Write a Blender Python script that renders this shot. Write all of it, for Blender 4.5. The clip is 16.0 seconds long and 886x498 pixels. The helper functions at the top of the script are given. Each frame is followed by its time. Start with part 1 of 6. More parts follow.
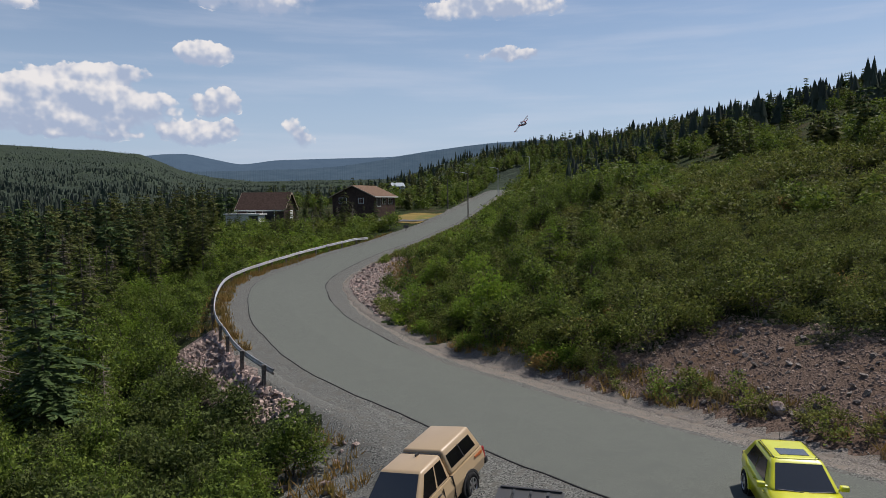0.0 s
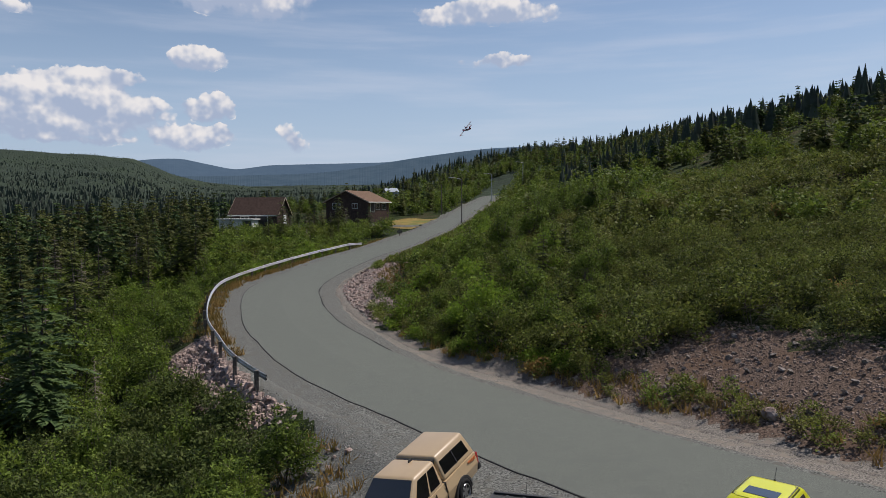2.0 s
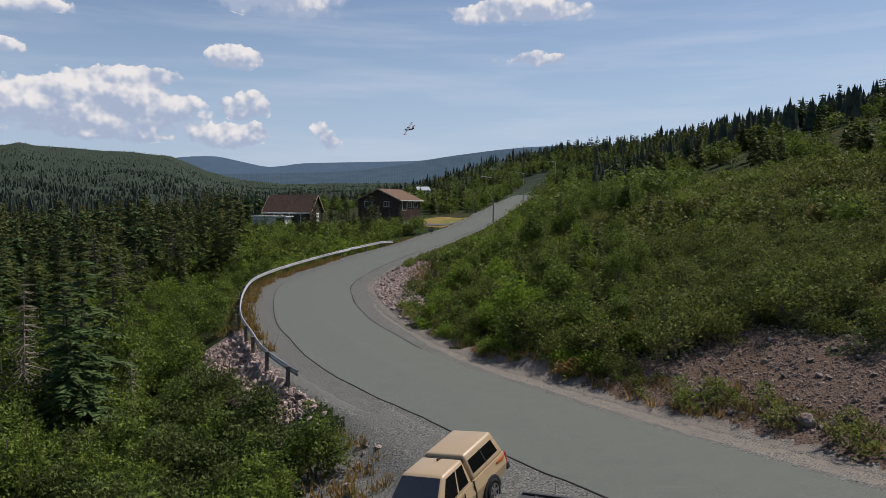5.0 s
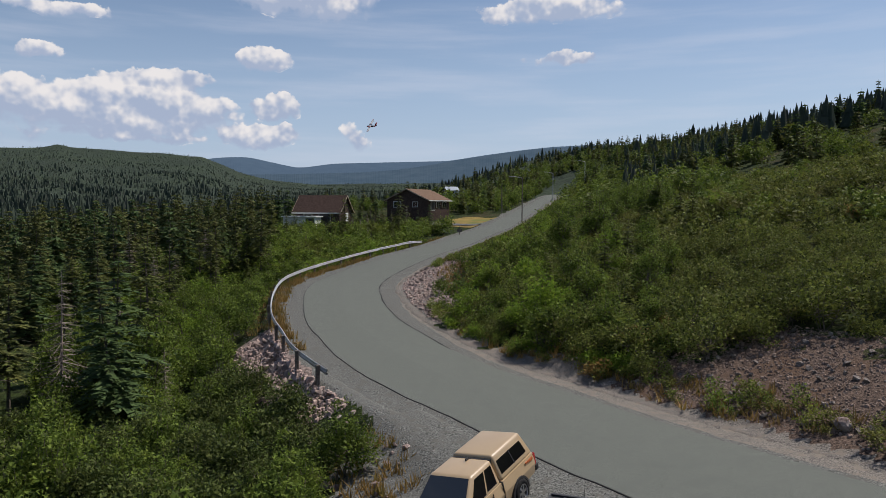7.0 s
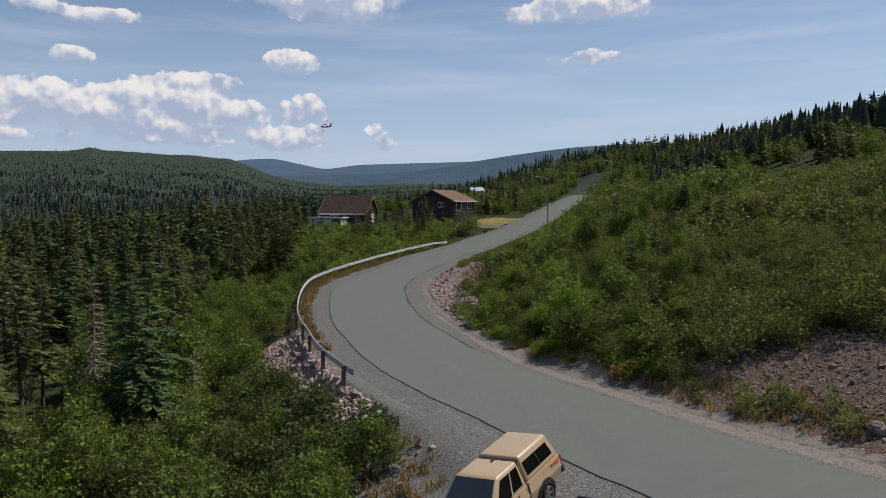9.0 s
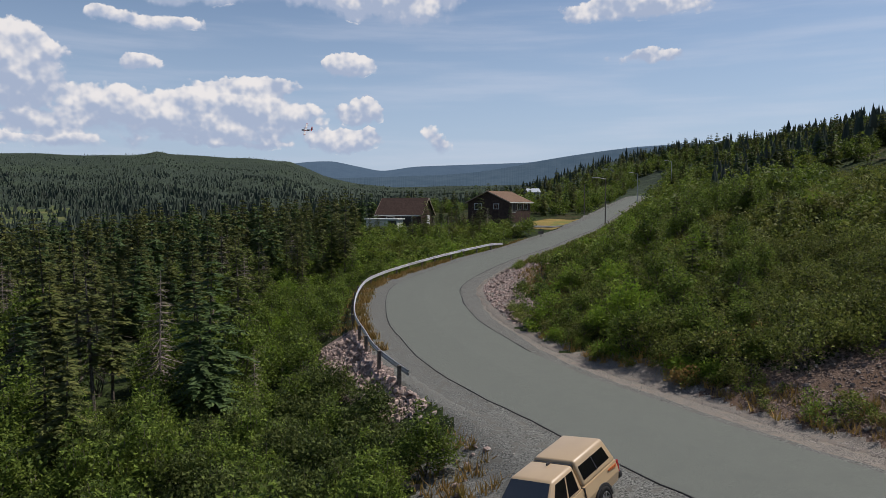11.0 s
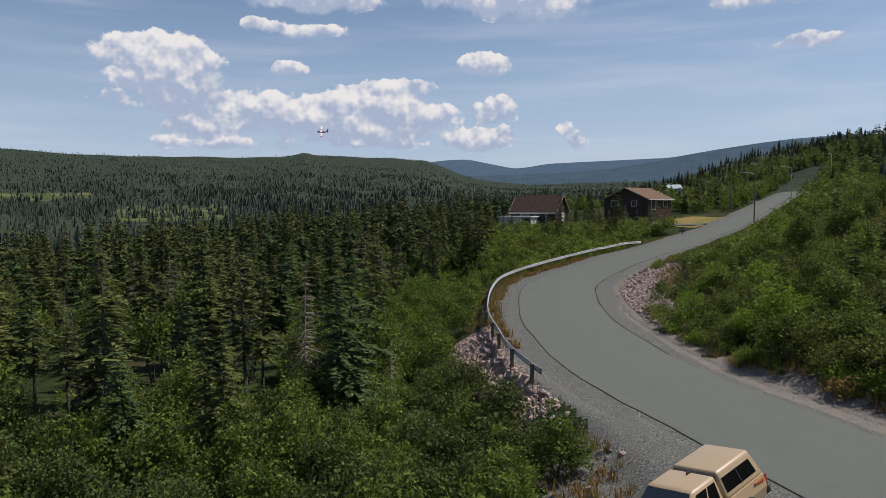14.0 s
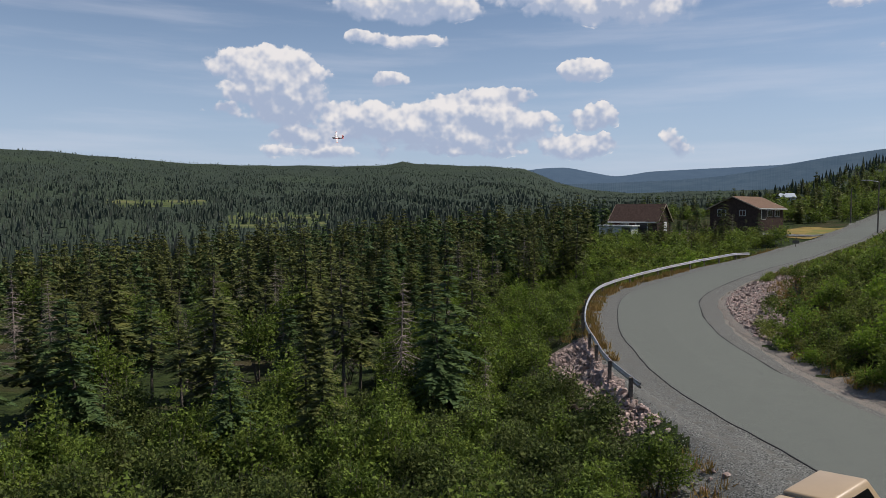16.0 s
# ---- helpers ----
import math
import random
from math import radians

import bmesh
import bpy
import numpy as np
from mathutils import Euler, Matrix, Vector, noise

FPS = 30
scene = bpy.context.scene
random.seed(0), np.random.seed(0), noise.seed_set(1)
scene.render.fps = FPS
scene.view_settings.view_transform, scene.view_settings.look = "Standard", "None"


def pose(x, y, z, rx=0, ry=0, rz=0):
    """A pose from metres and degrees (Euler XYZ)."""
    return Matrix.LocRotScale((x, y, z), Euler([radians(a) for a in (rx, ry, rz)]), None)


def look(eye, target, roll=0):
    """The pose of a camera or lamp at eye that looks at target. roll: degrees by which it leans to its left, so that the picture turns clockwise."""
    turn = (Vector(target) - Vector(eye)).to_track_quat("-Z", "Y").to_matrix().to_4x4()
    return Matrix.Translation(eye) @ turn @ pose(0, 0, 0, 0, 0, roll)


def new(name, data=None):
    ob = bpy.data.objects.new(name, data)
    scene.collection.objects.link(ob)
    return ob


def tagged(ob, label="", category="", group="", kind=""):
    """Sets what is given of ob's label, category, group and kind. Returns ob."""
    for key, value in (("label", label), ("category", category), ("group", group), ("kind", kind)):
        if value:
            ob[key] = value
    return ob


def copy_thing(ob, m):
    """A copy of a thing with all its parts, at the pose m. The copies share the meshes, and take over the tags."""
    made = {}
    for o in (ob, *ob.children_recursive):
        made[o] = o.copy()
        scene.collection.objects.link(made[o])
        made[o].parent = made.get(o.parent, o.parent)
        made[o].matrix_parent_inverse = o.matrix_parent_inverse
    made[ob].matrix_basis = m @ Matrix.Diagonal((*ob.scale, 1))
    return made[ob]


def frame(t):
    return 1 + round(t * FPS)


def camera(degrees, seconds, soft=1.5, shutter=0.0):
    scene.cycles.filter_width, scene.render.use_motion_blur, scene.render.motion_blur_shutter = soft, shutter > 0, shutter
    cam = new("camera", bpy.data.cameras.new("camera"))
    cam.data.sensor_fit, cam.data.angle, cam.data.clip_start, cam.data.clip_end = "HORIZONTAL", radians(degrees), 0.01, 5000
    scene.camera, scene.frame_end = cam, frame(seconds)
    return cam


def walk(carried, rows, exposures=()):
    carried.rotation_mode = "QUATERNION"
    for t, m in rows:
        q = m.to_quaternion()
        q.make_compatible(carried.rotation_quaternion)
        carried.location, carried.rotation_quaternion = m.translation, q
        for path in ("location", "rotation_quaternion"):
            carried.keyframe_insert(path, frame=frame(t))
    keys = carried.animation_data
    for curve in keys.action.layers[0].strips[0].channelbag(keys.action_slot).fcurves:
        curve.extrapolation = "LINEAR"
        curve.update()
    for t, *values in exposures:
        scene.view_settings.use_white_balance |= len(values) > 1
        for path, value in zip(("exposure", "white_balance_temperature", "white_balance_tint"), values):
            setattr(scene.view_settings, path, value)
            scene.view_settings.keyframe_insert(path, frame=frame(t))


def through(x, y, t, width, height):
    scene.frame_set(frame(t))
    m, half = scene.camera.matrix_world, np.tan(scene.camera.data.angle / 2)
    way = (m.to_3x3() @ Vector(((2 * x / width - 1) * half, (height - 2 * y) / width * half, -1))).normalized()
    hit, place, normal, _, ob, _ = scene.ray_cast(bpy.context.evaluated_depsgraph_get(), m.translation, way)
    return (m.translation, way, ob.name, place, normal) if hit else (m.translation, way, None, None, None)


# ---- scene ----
from collections import defaultdict

cam = camera(64.5, 16.0, 0.75)
EYE = Vector((0.0, 0.0, 8.7))
# seconds, turn to the left, tilt, lean of the carried camera
PATH = [
    (0.0, 0.00, -3.74, 0.32),
    (0.5, -0.19, -3.54, 0.29),
    (1.0, -0.34, -3.38, 0.27),
    (1.5, -0.44, -3.32, 0.25),
    (2.0, -0.52, -3.29, 0.15),
    (2.5, -0.52, -3.28, -0.05),
    (3.0, -0.50, -3.29, -0.24),
    (3.5, -0.26, -3.28, -0.36),
    (4.0, 0.63, -3.33, -0.35),
    (6.5, 3.56, -3.42, -0.32),
    (7.0, 4.35, -3.40, -0.24),
    (7.5, 5.01, -3.39, -0.19),
    (8.0, 5.59, -3.38, -0.11),
    (8.5, 5.81, -3.35, -0.11),
    (9.0, 6.42, -3.35, -0.07),
    (11.5, 11.88, -3.19, 0.07),
    (12.0, 12.56, -3.15, 0.14),
    (12.5, 13.38, -3.20, 0.23),
    (13.0, 14.80, -3.35, 0.32),
    (13.5, 17.47, -3.36, 0.38),
    (14.0, 21.84, -3.41, 0.21),
    (14.5, 24.54, -3.17, -0.04),
    (15.0, 25.98, -3.06, -0.20),
    (15.5, 28.28, -2.92, -0.23),
    (16.0, 29.70, -2.75, -0.14),
]


def view(turn, tilt, lean):
    way = Vector((-math.sin(radians(turn)) * math.cos(radians(tilt)), math.cos(radians(turn)) * math.cos(radians(tilt)), math.sin(radians(tilt))))
    return look(EYE, EYE + way * 10, -lean)


walk(cam, [(t, view(a, b, c)) for t, a, b, c in PATH], [(0, 0.0, 6500, 15), (16, 0.0, 6500, 15)])

# ---- light ----
SUN_AZ, SUN_EL = -55.0, 57.0      # degrees: to the left of north positive, and above the horizon
sun_way = Vector((-math.sin(radians(SUN_AZ)) * math.cos(radians(SUN_EL)), math.cos(radians(SUN_AZ)) * math.cos(radians(SUN_EL)), math.sin(radians(SUN_EL))))
sun = new("sun", bpy.data.lights.new("sun", "SUN"))
sun.data.energy, sun.data.angle, sun.data.color = 4.9, radians(0.6), (1.0, 0.95, 0.86)
sun.matrix_world = look(sun_way * 100, (0, 0, 0))
scene.view_settings.exposure = 0.0

# clouds: turn to the left, height in degrees, half width, half height, strength
CLOUDS = [
    (26.6, 9.4, 3.7, 0.8, 1.0), (25.0, 7.4, 4.4, 1.0, 1.0), (27.5, 5.9, 4.6, 0.8, 0.8), (18.5, 11.1, 1.7, 0.8, 1.0), (17.6, 7.6, 1.8, 1.1, 1.0),
    (18.9, 5.3, 2.7, 1.0, 1.0), (11.6, 5.3, 1.3, 1.3, 0.6), (-5.2, 11.7, 2.8, 0.6, 0.8), (-4.2, 15.2, 4.3, 1.1, 1.0), (0.3, 14.9, 1.3, 0.8, 0.9),
    (15.8, 15.9, 6.4, 1.6, 1.0), (44.0, 11.2, 4.0, 1.5, 1.1), (42.2, 8.6, 3.2, 2.4, 1.1), (35.5, 7.2, 4.6, 1.7, 1.1), (31.0, 6.2, 4.0, 1.4, 0.9),
    (46.7, 7.8, 2.2, 0.6, 0.6), (33.6, 10.7, 1.4, 0.6, 0.9), (32.6, 16.0, 6.0, 1.4, 1.0), (35.8, 13.7, 1.8, 0.6, 0.9), (31.8, 13.5, 2.2, 0.5, 0.8),
    (30.0, 6.6, 9.5, 1.8, 0.8), (29.6, 8.0, 5.4, 1.0, 0.85), (28.8, 5.2, 5.6, 0.6, 0.9), (40.5, 6.0, 3.0, 1.0, 0.9), (26.6, 7.2, 5.0, 2.2, 0.85), (43.0, 9.6, 4.0, 2.4, 1.1), (24.0, 16.8, 3.0, 0.8, 0.6), (38.0, 4.9, 5.0, 0.7, 0.5), (-32.0, 18.5, 12.0, 0.8, 0.5),
]


def maths(tree, op, a, b=None, c=None, clamp=False):
    n = tree.nodes.new("ShaderNodeMath")
    n.operation, n.use_clamp = op, clamp
    for i, v in enumerate((a, b, c)):
        if v is None:
            continue
        if isinstance(v, (int, float)):
            n.inputs[i].default_value = v
        else:
            tree.links.new(v, n.inputs[i])
    return n.outputs[0]


def mixed(tree, fac, a, b):
    n = tree.nodes.new("ShaderNodeMix")
    n.data_type = "RGBA"
    for sock, v in ((n.inputs[0], fac), (n.inputs[6], a), (n.inputs[7], b)):
        if isinstance(v, (int, float)):
            sock.default_value = v
        elif isinstance(v, tuple):
            sock.default_value = (*v, 1)
        else:
            tree.links.new(v, sock)
    return n.outputs[2]


def ramp(tree, value, low, high, smooth=True):
    n = tree.nodes.new("ShaderNodeMapRange")
    n.interpolation_type = "SMOOTHSTEP" if smooth else "LINEAR"
    n.inputs[1].default_value, n.inputs[2].default_value = low, high
    tree.links.new(value, n.inputs[0])
    return n.outputs[0]


def noise_of(tree, vector, scale, detail=6.0, rough=0.55):
    n = tree.nodes.new("ShaderNodeTexNoise")
    n.inputs["Scale"].default_value, n.inputs["Detail"].default_value, n.inputs["Roughness"].default_value = scale, detail, rough
    if vector is not None:
        tree.links.new(vector, n.inputs["Vector"])
    return n


def make_world():
    world = bpy.data.worlds.new("sky")
    scene.world = world
    world.use_nodes = True
    t = world.node_tree
    t.nodes.clear()
    sky = t.nodes.new("ShaderNodeTexSky")
    sky.sky_type, sky.sun_disc = "NISHITA", False
    sky.sun_elevation, sky.sun_rotation = radians(SUN_EL), radians(-SUN_AZ)
    sky.dust_density, sky.air_density, sky.ozone_density, sky.altitude = 0.6, 1.15, 2.6, 200
    geo = t.nodes.new("ShaderNodeTexCoord")
    way = geo.outputs["Generated"]
    sep = t.nodes.new("ShaderNodeSeparateXYZ")
    t.links.new(way, sep.inputs[0])
    az = maths(t, "MULTIPLY", maths(t, "ARCTAN2", maths(t, "MULTIPLY", sep.outputs[0], -1.0), sep.outputs[1]), 57.2958)
    el = maths(t, "MULTIPLY", maths(t, "ARCSINE", sep.outputs[2]), 57.2958)
    # ragged, billowing outline
    big = noise_of(t, way, 22.0, 8.0, 0.58)
    fine = noise_of(t, way, 75.0, 7.0, 0.6)
    warp = t.nodes.new("ShaderNodeSeparateColor")
    t.links.new(noise_of(t, way, 13.0, 9.0, 0.62).outputs[1], warp.inputs[0])
    az2 = maths(t, "MULTIPLY_ADD", maths(t, "SUBTRACT", warp.outputs[0], 0.5), 5.5, az)
    el2 = maths(t, "MULTIPLY_ADD", maths(t, "SUBTRACT", warp.outputs[1], 0.5), 2.6, el)
    dens, total, lean = None, 0.02, 0.0
    for a, h, w, v, k in CLOUDS:
        dx = maths(t, "DIVIDE", maths(t, "SUBTRACT", az2, a), w * 1.1)
        dy = maths(t, "DIVIDE", maths(t, "SUBTRACT", el2, h), v * 1.18)
        # flatter below than above
        dy2 = maths(t, "MULTIPLY", dy, maths(t, "MULTIPLY_ADD", maths(t, "LESS_THAN", dy, 0.0), 0.5, 0.95))
        q = maths(t, "ADD", maths(t, "MULTIPLY", dx, dx), maths(t, "MULTIPLY", dy2, dy2))
        f = maths(t, "MULTIPLY", maths(t, "SUBTRACT", 1.15, q), k)
        w8 = maths(t, "MAXIMUM", f, 0.0)
        total = maths(t, "ADD", w8, total)
        lean = maths(t, "MULTIPLY_ADD", w8, dy, lean)
        dens = f if dens is None else maths(t, "MAXIMUM", dens, f)
    # rounded heaps in two sizes, seen at the place and a little higher up
    def heaps(vector):
        got = None
        for scale, amount in ((23.0, 1.0), (60.0, 0.55), (140.0, 0.28)):
            n = t.nodes.new("ShaderNodeTexVoronoi")
            n.feature = "SMOOTH_F1"
            n.inputs["Scale"].default_value, n.inputs["Smoothness"].default_value = scale, 0.35
            t.links.new(vector, n.inputs["Vector"])
            v = maths(t, "MULTIPLY", maths(t, "SUBTRACT", 0.5, n.outputs["Distance"]), amount)
            got = v if got is None else maths(t, "ADD", got, v)
        return got
    up = t.nodes.new("ShaderNodeVectorMath")
    up.operation = "ADD"
    up.inputs[1].default_value = (0.005, 0.0, 0.011)
    t.links.new(way, up.inputs[0])
    lump, lump_up = heaps(way), heaps(up.outputs[0])
    wob = maths(t, "ADD", maths(t, "MULTIPLY", maths(t, "SUBTRACT", big.outputs[0], 0.5), 1.2), maths(t, "MULTIPLY", lump, 0.9))
    height = maths(t, "DIVIDE", lean, total)
    # crisp above, wispy below
    edge = maths(t, "MULTIPLY_ADD", ramp(t, height, -0.7, 0.4), -0.62, 0.9)
    body = maths(t, "SUBTRACT", maths(t, "ADD", dens, wob), 0.04)
    cover = ramp(t, maths(t, "DIVIDE", body, edge), 0.0, 1.0)
    # lit tops, grey under-sides and hollows
    lit = maths(t, "ADD", maths(t, "MULTIPLY", maths(t, "SUBTRACT", lump, lump_up), 1.35), maths(t, "MULTIPLY", height, 0.95))
    lit = maths(t, "ADD", lit, maths(t, "MULTIPLY", maths(t, "SUBTRACT", big.outputs[0], 0.5), 0.9))
    shade = ramp(t, lit, -0.25, 0.95)
    cloud = mixed(t, shade, (0.37, 0.45, 0.585), (0.82, 0.81, 0.785))
    # thin high streaks
    stretch = t.nodes.new("ShaderNodeVectorMath")
    stretch.operation = "MULTIPLY"
    stretch.inputs[1].default_value = (2.0, 2.0, 22.0)
    t.links.new(way, stretch.outputs[0].node.inputs[0])
    veil = ramp(t, noise_of(t, stretch.outputs[0], 1.6, 5.0, 0.55).outputs[0], 0.42, 0.75)
    sky_col = t.nodes.new("ShaderNodeVectorMath")
    sky_col.operation = "SCALE"
    sky_col.inputs["Scale"].default_value = SKY
    t.links.new(sky.outputs[0], sky_col.inputs[0])
    # pale air towards the horizon
    low = maths(t, "SUBTRACT", 1.0, ramp(t, el, -2.0, 20.0))
    air = mixed(t, maths(t, "MULTIPLY", low, 0.72), sky_col.outputs[0], (0.42, 0.555, 0.76))
    base = mixed(t, maths(t, "MULTIPLY", veil, 0.25), air, (0.66, 0.70, 0.78))
    full = mixed(t, maths(t, "MULTIPLY", cover, 0.96), base, cloud)
    bg = t.nodes.new("ShaderNodeBackground")
    out = t.nodes.new("ShaderNodeOutputWorld")
    t.links.new(full, bg.inputs[0])
    t.links.new(bg.outputs[0], out.inputs[0])


SKY = 0.085
make_world()


# ---- materials ----
def material(name, low, high, scale=4.0, rough=0.85, metal=0.0, bump=0.3, bump_scale=None, third=None, third_scale=0.4, spec=0.06, island=0.0, coat=0.0, objects=0.0):
    m = bpy.data.materials.new(name)
    m.use_nodes = True
    t = m.node_tree
    b = t.nodes["Principled BSDF"]
    pos = t.nodes.new("ShaderNodeTexCoord").outputs["Object"]
    n = noise_of(t, pos, scale, 6.0, 0.65)
    col = mixed(t, ramp(t, n.outputs[0], 0.32, 0.68), low, high)
    if third:
        n3 = noise_of(t, pos, third_scale, 4.0, 0.6)
        col = mixed(t, ramp(t, n3.outputs[0], 0.48, 0.66), col, third)
    if island:
        g = t.nodes.new("ShaderNodeNewGeometry")
        col = mixed(t, maths(t, "MULTIPLY", g.outputs["Random Per Island"], island), col, tuple(min(1, c * 1.9) for c in high))
    if objects:
        o = t.nodes.new("ShaderNodeObjectInfo")
        col = mixed(t, maths(t, "MULTIPLY", o.outputs["Random"], objects), col, tuple(c * 0.45 for c in low))
    t.links.new(col, b.inputs["Base Color"])
    b.inputs["Roughness"].default_value, b.inputs["Metallic"].default_value = rough, metal
    b.inputs["Specular IOR Level"].default_value = spec
    b.inputs["Coat Weight"].default_value = coat
    b.inputs["Coat Roughness"].default_value = 0.05
    if bump:
        bn = t.nodes.new("ShaderNodeBump")
        bn.inputs["Strength"].default_value = bump
        bn.inputs["Distance"].default_value = 0.5 / (bump_scale or scale)
        fine = noise_of(t, pos, bump_scale or scale * 3, 4.0, 0.6)
        t.links.new(fine.outputs[0], bn.inputs["Height"])
        t.links.new(bn.outputs[0], b.inputs["Normal"])
    return m


def foliage(name, low, high, pale, through=0.35, vary=0.5):
    """Leaves: two greens by leaf, a paler tip here and there, light that shines through."""
    m = bpy.data.materials.new(name)
    m.use_nodes = True
    t = m.node_tree
    t.nodes.clear()
    g = t.nodes.new("ShaderNodeNewGeometry")
    o = t.nodes.new("ShaderNodeObjectInfo")
    pos = t.nodes.new("ShaderNodeTexCoord").outputs["Object"]
    col = mixed(t, g.outputs["Random Per Island"], low, high)
    patch = noise_of(t, pos, 0.9, 3.0, 0.5)
    col = mixed(t, maths(t, "MULTIPLY", ramp(t, patch.outputs[0], 0.45, 0.7), 0.6), col, pale)
    wide = noise_of(t, pos, 0.13, 4.0, 0.6)
    col = mixed(t, maths(t, "MULTIPLY", ramp(t, wide.outputs[0], 0.5, 0.68), 0.45), col, (high[1] * 0.62, high[1] * 0.55, high[2] * 0.9))
    col = mixed(t, maths(t, "MULTIPLY", o.outputs["Random"], vary * 0.6), col, tuple(c * 0.5 for c in low))
    d = t.nodes.new("ShaderNodeBsdfPrincipled")
    d.inputs["Roughness"].default_value, d.inputs["Specular IOR Level"].default_value = 0.65, 0.12
    tr = t.nodes.new("ShaderNodeBsdfTranslucent")
    mix = t.nodes.new("ShaderNodeMixShader")
    mix.inputs[0].default_value = through
    out = t.nodes.new("ShaderNodeOutputMaterial")
    t.links.new(col, d.inputs["Base Color"])
    t.links.new(col, tr.inputs["Color"])
    t.links.new(d.outputs[0], mix.inputs[1])
    t.links.new(tr.outputs[0], mix.inputs[2])
    t.links.new(mix.outputs[0], out.inputs[0])
    return m


M = {}
M["asphalt"] = material("asphalt", (0.062, 0.069, 0.060), (0.158, 0.168, 0.150), 34.0, 0.9, bump=0.5, bump_scale=60.0, third=(0.104, 0.112, 0.10), third_scale=1.4)
M["gravel"] = material("gravel", (0.018, 0.02, 0.018), (0.20, 0.202, 0.188), 15.0, 0.95, bump=1.0, bump_scale=24.0, third=(0.10, 0.098, 0.086), third_scale=2.2)
M["pale_gravel"] = material("pale_gravel", (0.04, 0.038, 0.034), (0.26, 0.235, 0.208), 18.0, 0.95, bump=1.0, bump_scale=24.0, third=(0.18, 0.155, 0.13), third_scale=1.8)
M["dirt"] = material("dirt", (0.028, 0.02, 0.016), (0.17, 0.122, 0.096), 11.0, 0.95, bump=1.0, bump_scale=14.0, third=(0.10, 0.065, 0.045), third_scale=0.35)
M["soil"] = material("soil", (0.012, 0.018, 0.007), (0.035, 0.05, 0.015), 1.3, 0.95, bump=1.0, bump_scale=2.0, third=(0.045, 0.04, 0.02), third_scale=0.12)
M["far_forest"] = material("far_forest", (0.019, 0.028, 0.021), (0.044, 0.058, 0.039), 0.16, 0.95, bump=1.0, bump_scale=0.22, third=(0.036, 0.05, 0.03), third_scale=0.006)
M["lawn"] = material("lawn", (0.16, 0.12, 0.04), (0.25, 0.18, 0.06), 0.6, 0.95, bump=0.6, bump_scale=5.0, third=(0.12, 0.13, 0.04), third_scale=0.12)
M["meadow"] = material("meadow", (0.036, 0.052, 0.02), (0.085, 0.105, 0.04), 0.2, 0.95, bump=0.6, bump_scale=1.0, third=(0.12, 0.12, 0.05), third_scale=0.03)
M["rock_fill"] = material("rock_fill", (0.05, 0.038, 0.034), (0.30, 0.235, 0.205), 4.5, 0.95, bump=1.0, bump_scale=6.0)
M["tar"] = material("tar", (0.012, 0.012, 0.012), (0.03, 0.03, 0.03), 6.0, 0.7, bump=0.2)


# ---- building helpers ----
def smooth(a, b, x):
    u = np.clip((x - a) / (b - a), 0, 1)
    return u * u * (3 - 2 * u)


def mesh_of(name, verts, faces, mats=(), index=None, shade=False):
    me = bpy.data.meshes.new(name)
    verts = np.asarray(verts, dtype=np.float32)
    faces = np.asarray(faces, dtype=np.int32)
    k = faces.shape[1]
    me.vertices.add(len(verts))
    me.vertices.foreach_set("co", verts.ravel())
    me.loops.add(faces.size)
    me.loops.foreach_set("vertex_index", faces.ravel())
    me.polygons.add(len(faces))
    me.polygons.foreach_set("loop_start", np.arange(0, faces.size, k, dtype=np.int32))
    for m in mats:
        me.materials.append(m)
    if index is not None:
        me.polygons.foreach_set("material_index", np.asarray(index, dtype=np.int32))
    me.polygons.foreach_set("use_smooth", np.full(len(faces), shade))
    me.update(calc_edges=True)
    me.validate()
    return me


def part(name, bm, mat, parent=None, label="", shade=False):
    """One mesh object from a bmesh, under a thing or a part."""
    me = bpy.data.meshes.new(name)
    bm.normal_update()
    bm.to_mesh(me)
    bm.free()
    me.materials.append(mat)
    if shade:
        me.polygons.foreach_set("use_smooth", np.full(len(me.polygons), True))
    ob = new(name, me)
    ob.parent = parent
    if label:
        tagged(ob, label)
    return ob


def box(bm, lo, hi, bevel=0.0, m=None):
    r = bmesh.ops.create_cube(bm, size=1.0)
    c = [(a + b) / 2 for a, b in zip(lo, hi)]
    s = [abs(b - a) for a, b in zip(lo, hi)]
    bmesh.ops.transform(bm, matrix=Matrix.Translation(c) @ Matrix.Diagonal((*s, 1)), verts=r["verts"])
    if m:
        bmesh.ops.transform(bm, matrix=m, verts=r["verts"])
    if bevel:
        edges = list({e for v in r["verts"] for e in v.link_edges})
        bmesh.ops.bevel(bm, geom=edges, offset=bevel, segments=2, affect="EDGES", profile=0.6)
    return bm


def rod(bm, a, b, r1, r2=None, sides=8):
    a, b = Vector(a), Vector(b)
    r = bmesh.ops.create_cone(bm, cap_ends=True, segments=sides, radius1=r1, radius2=r1 if r2 is None else r2, depth=(b - a).length)
    q = (b - a).to_track_quat("Z", "Y").to_matrix().to_4x4()
    bmesh.ops.transform(bm, matrix=Matrix.Translation((a + b) / 2) @ q, verts=r["verts"])
    return bm


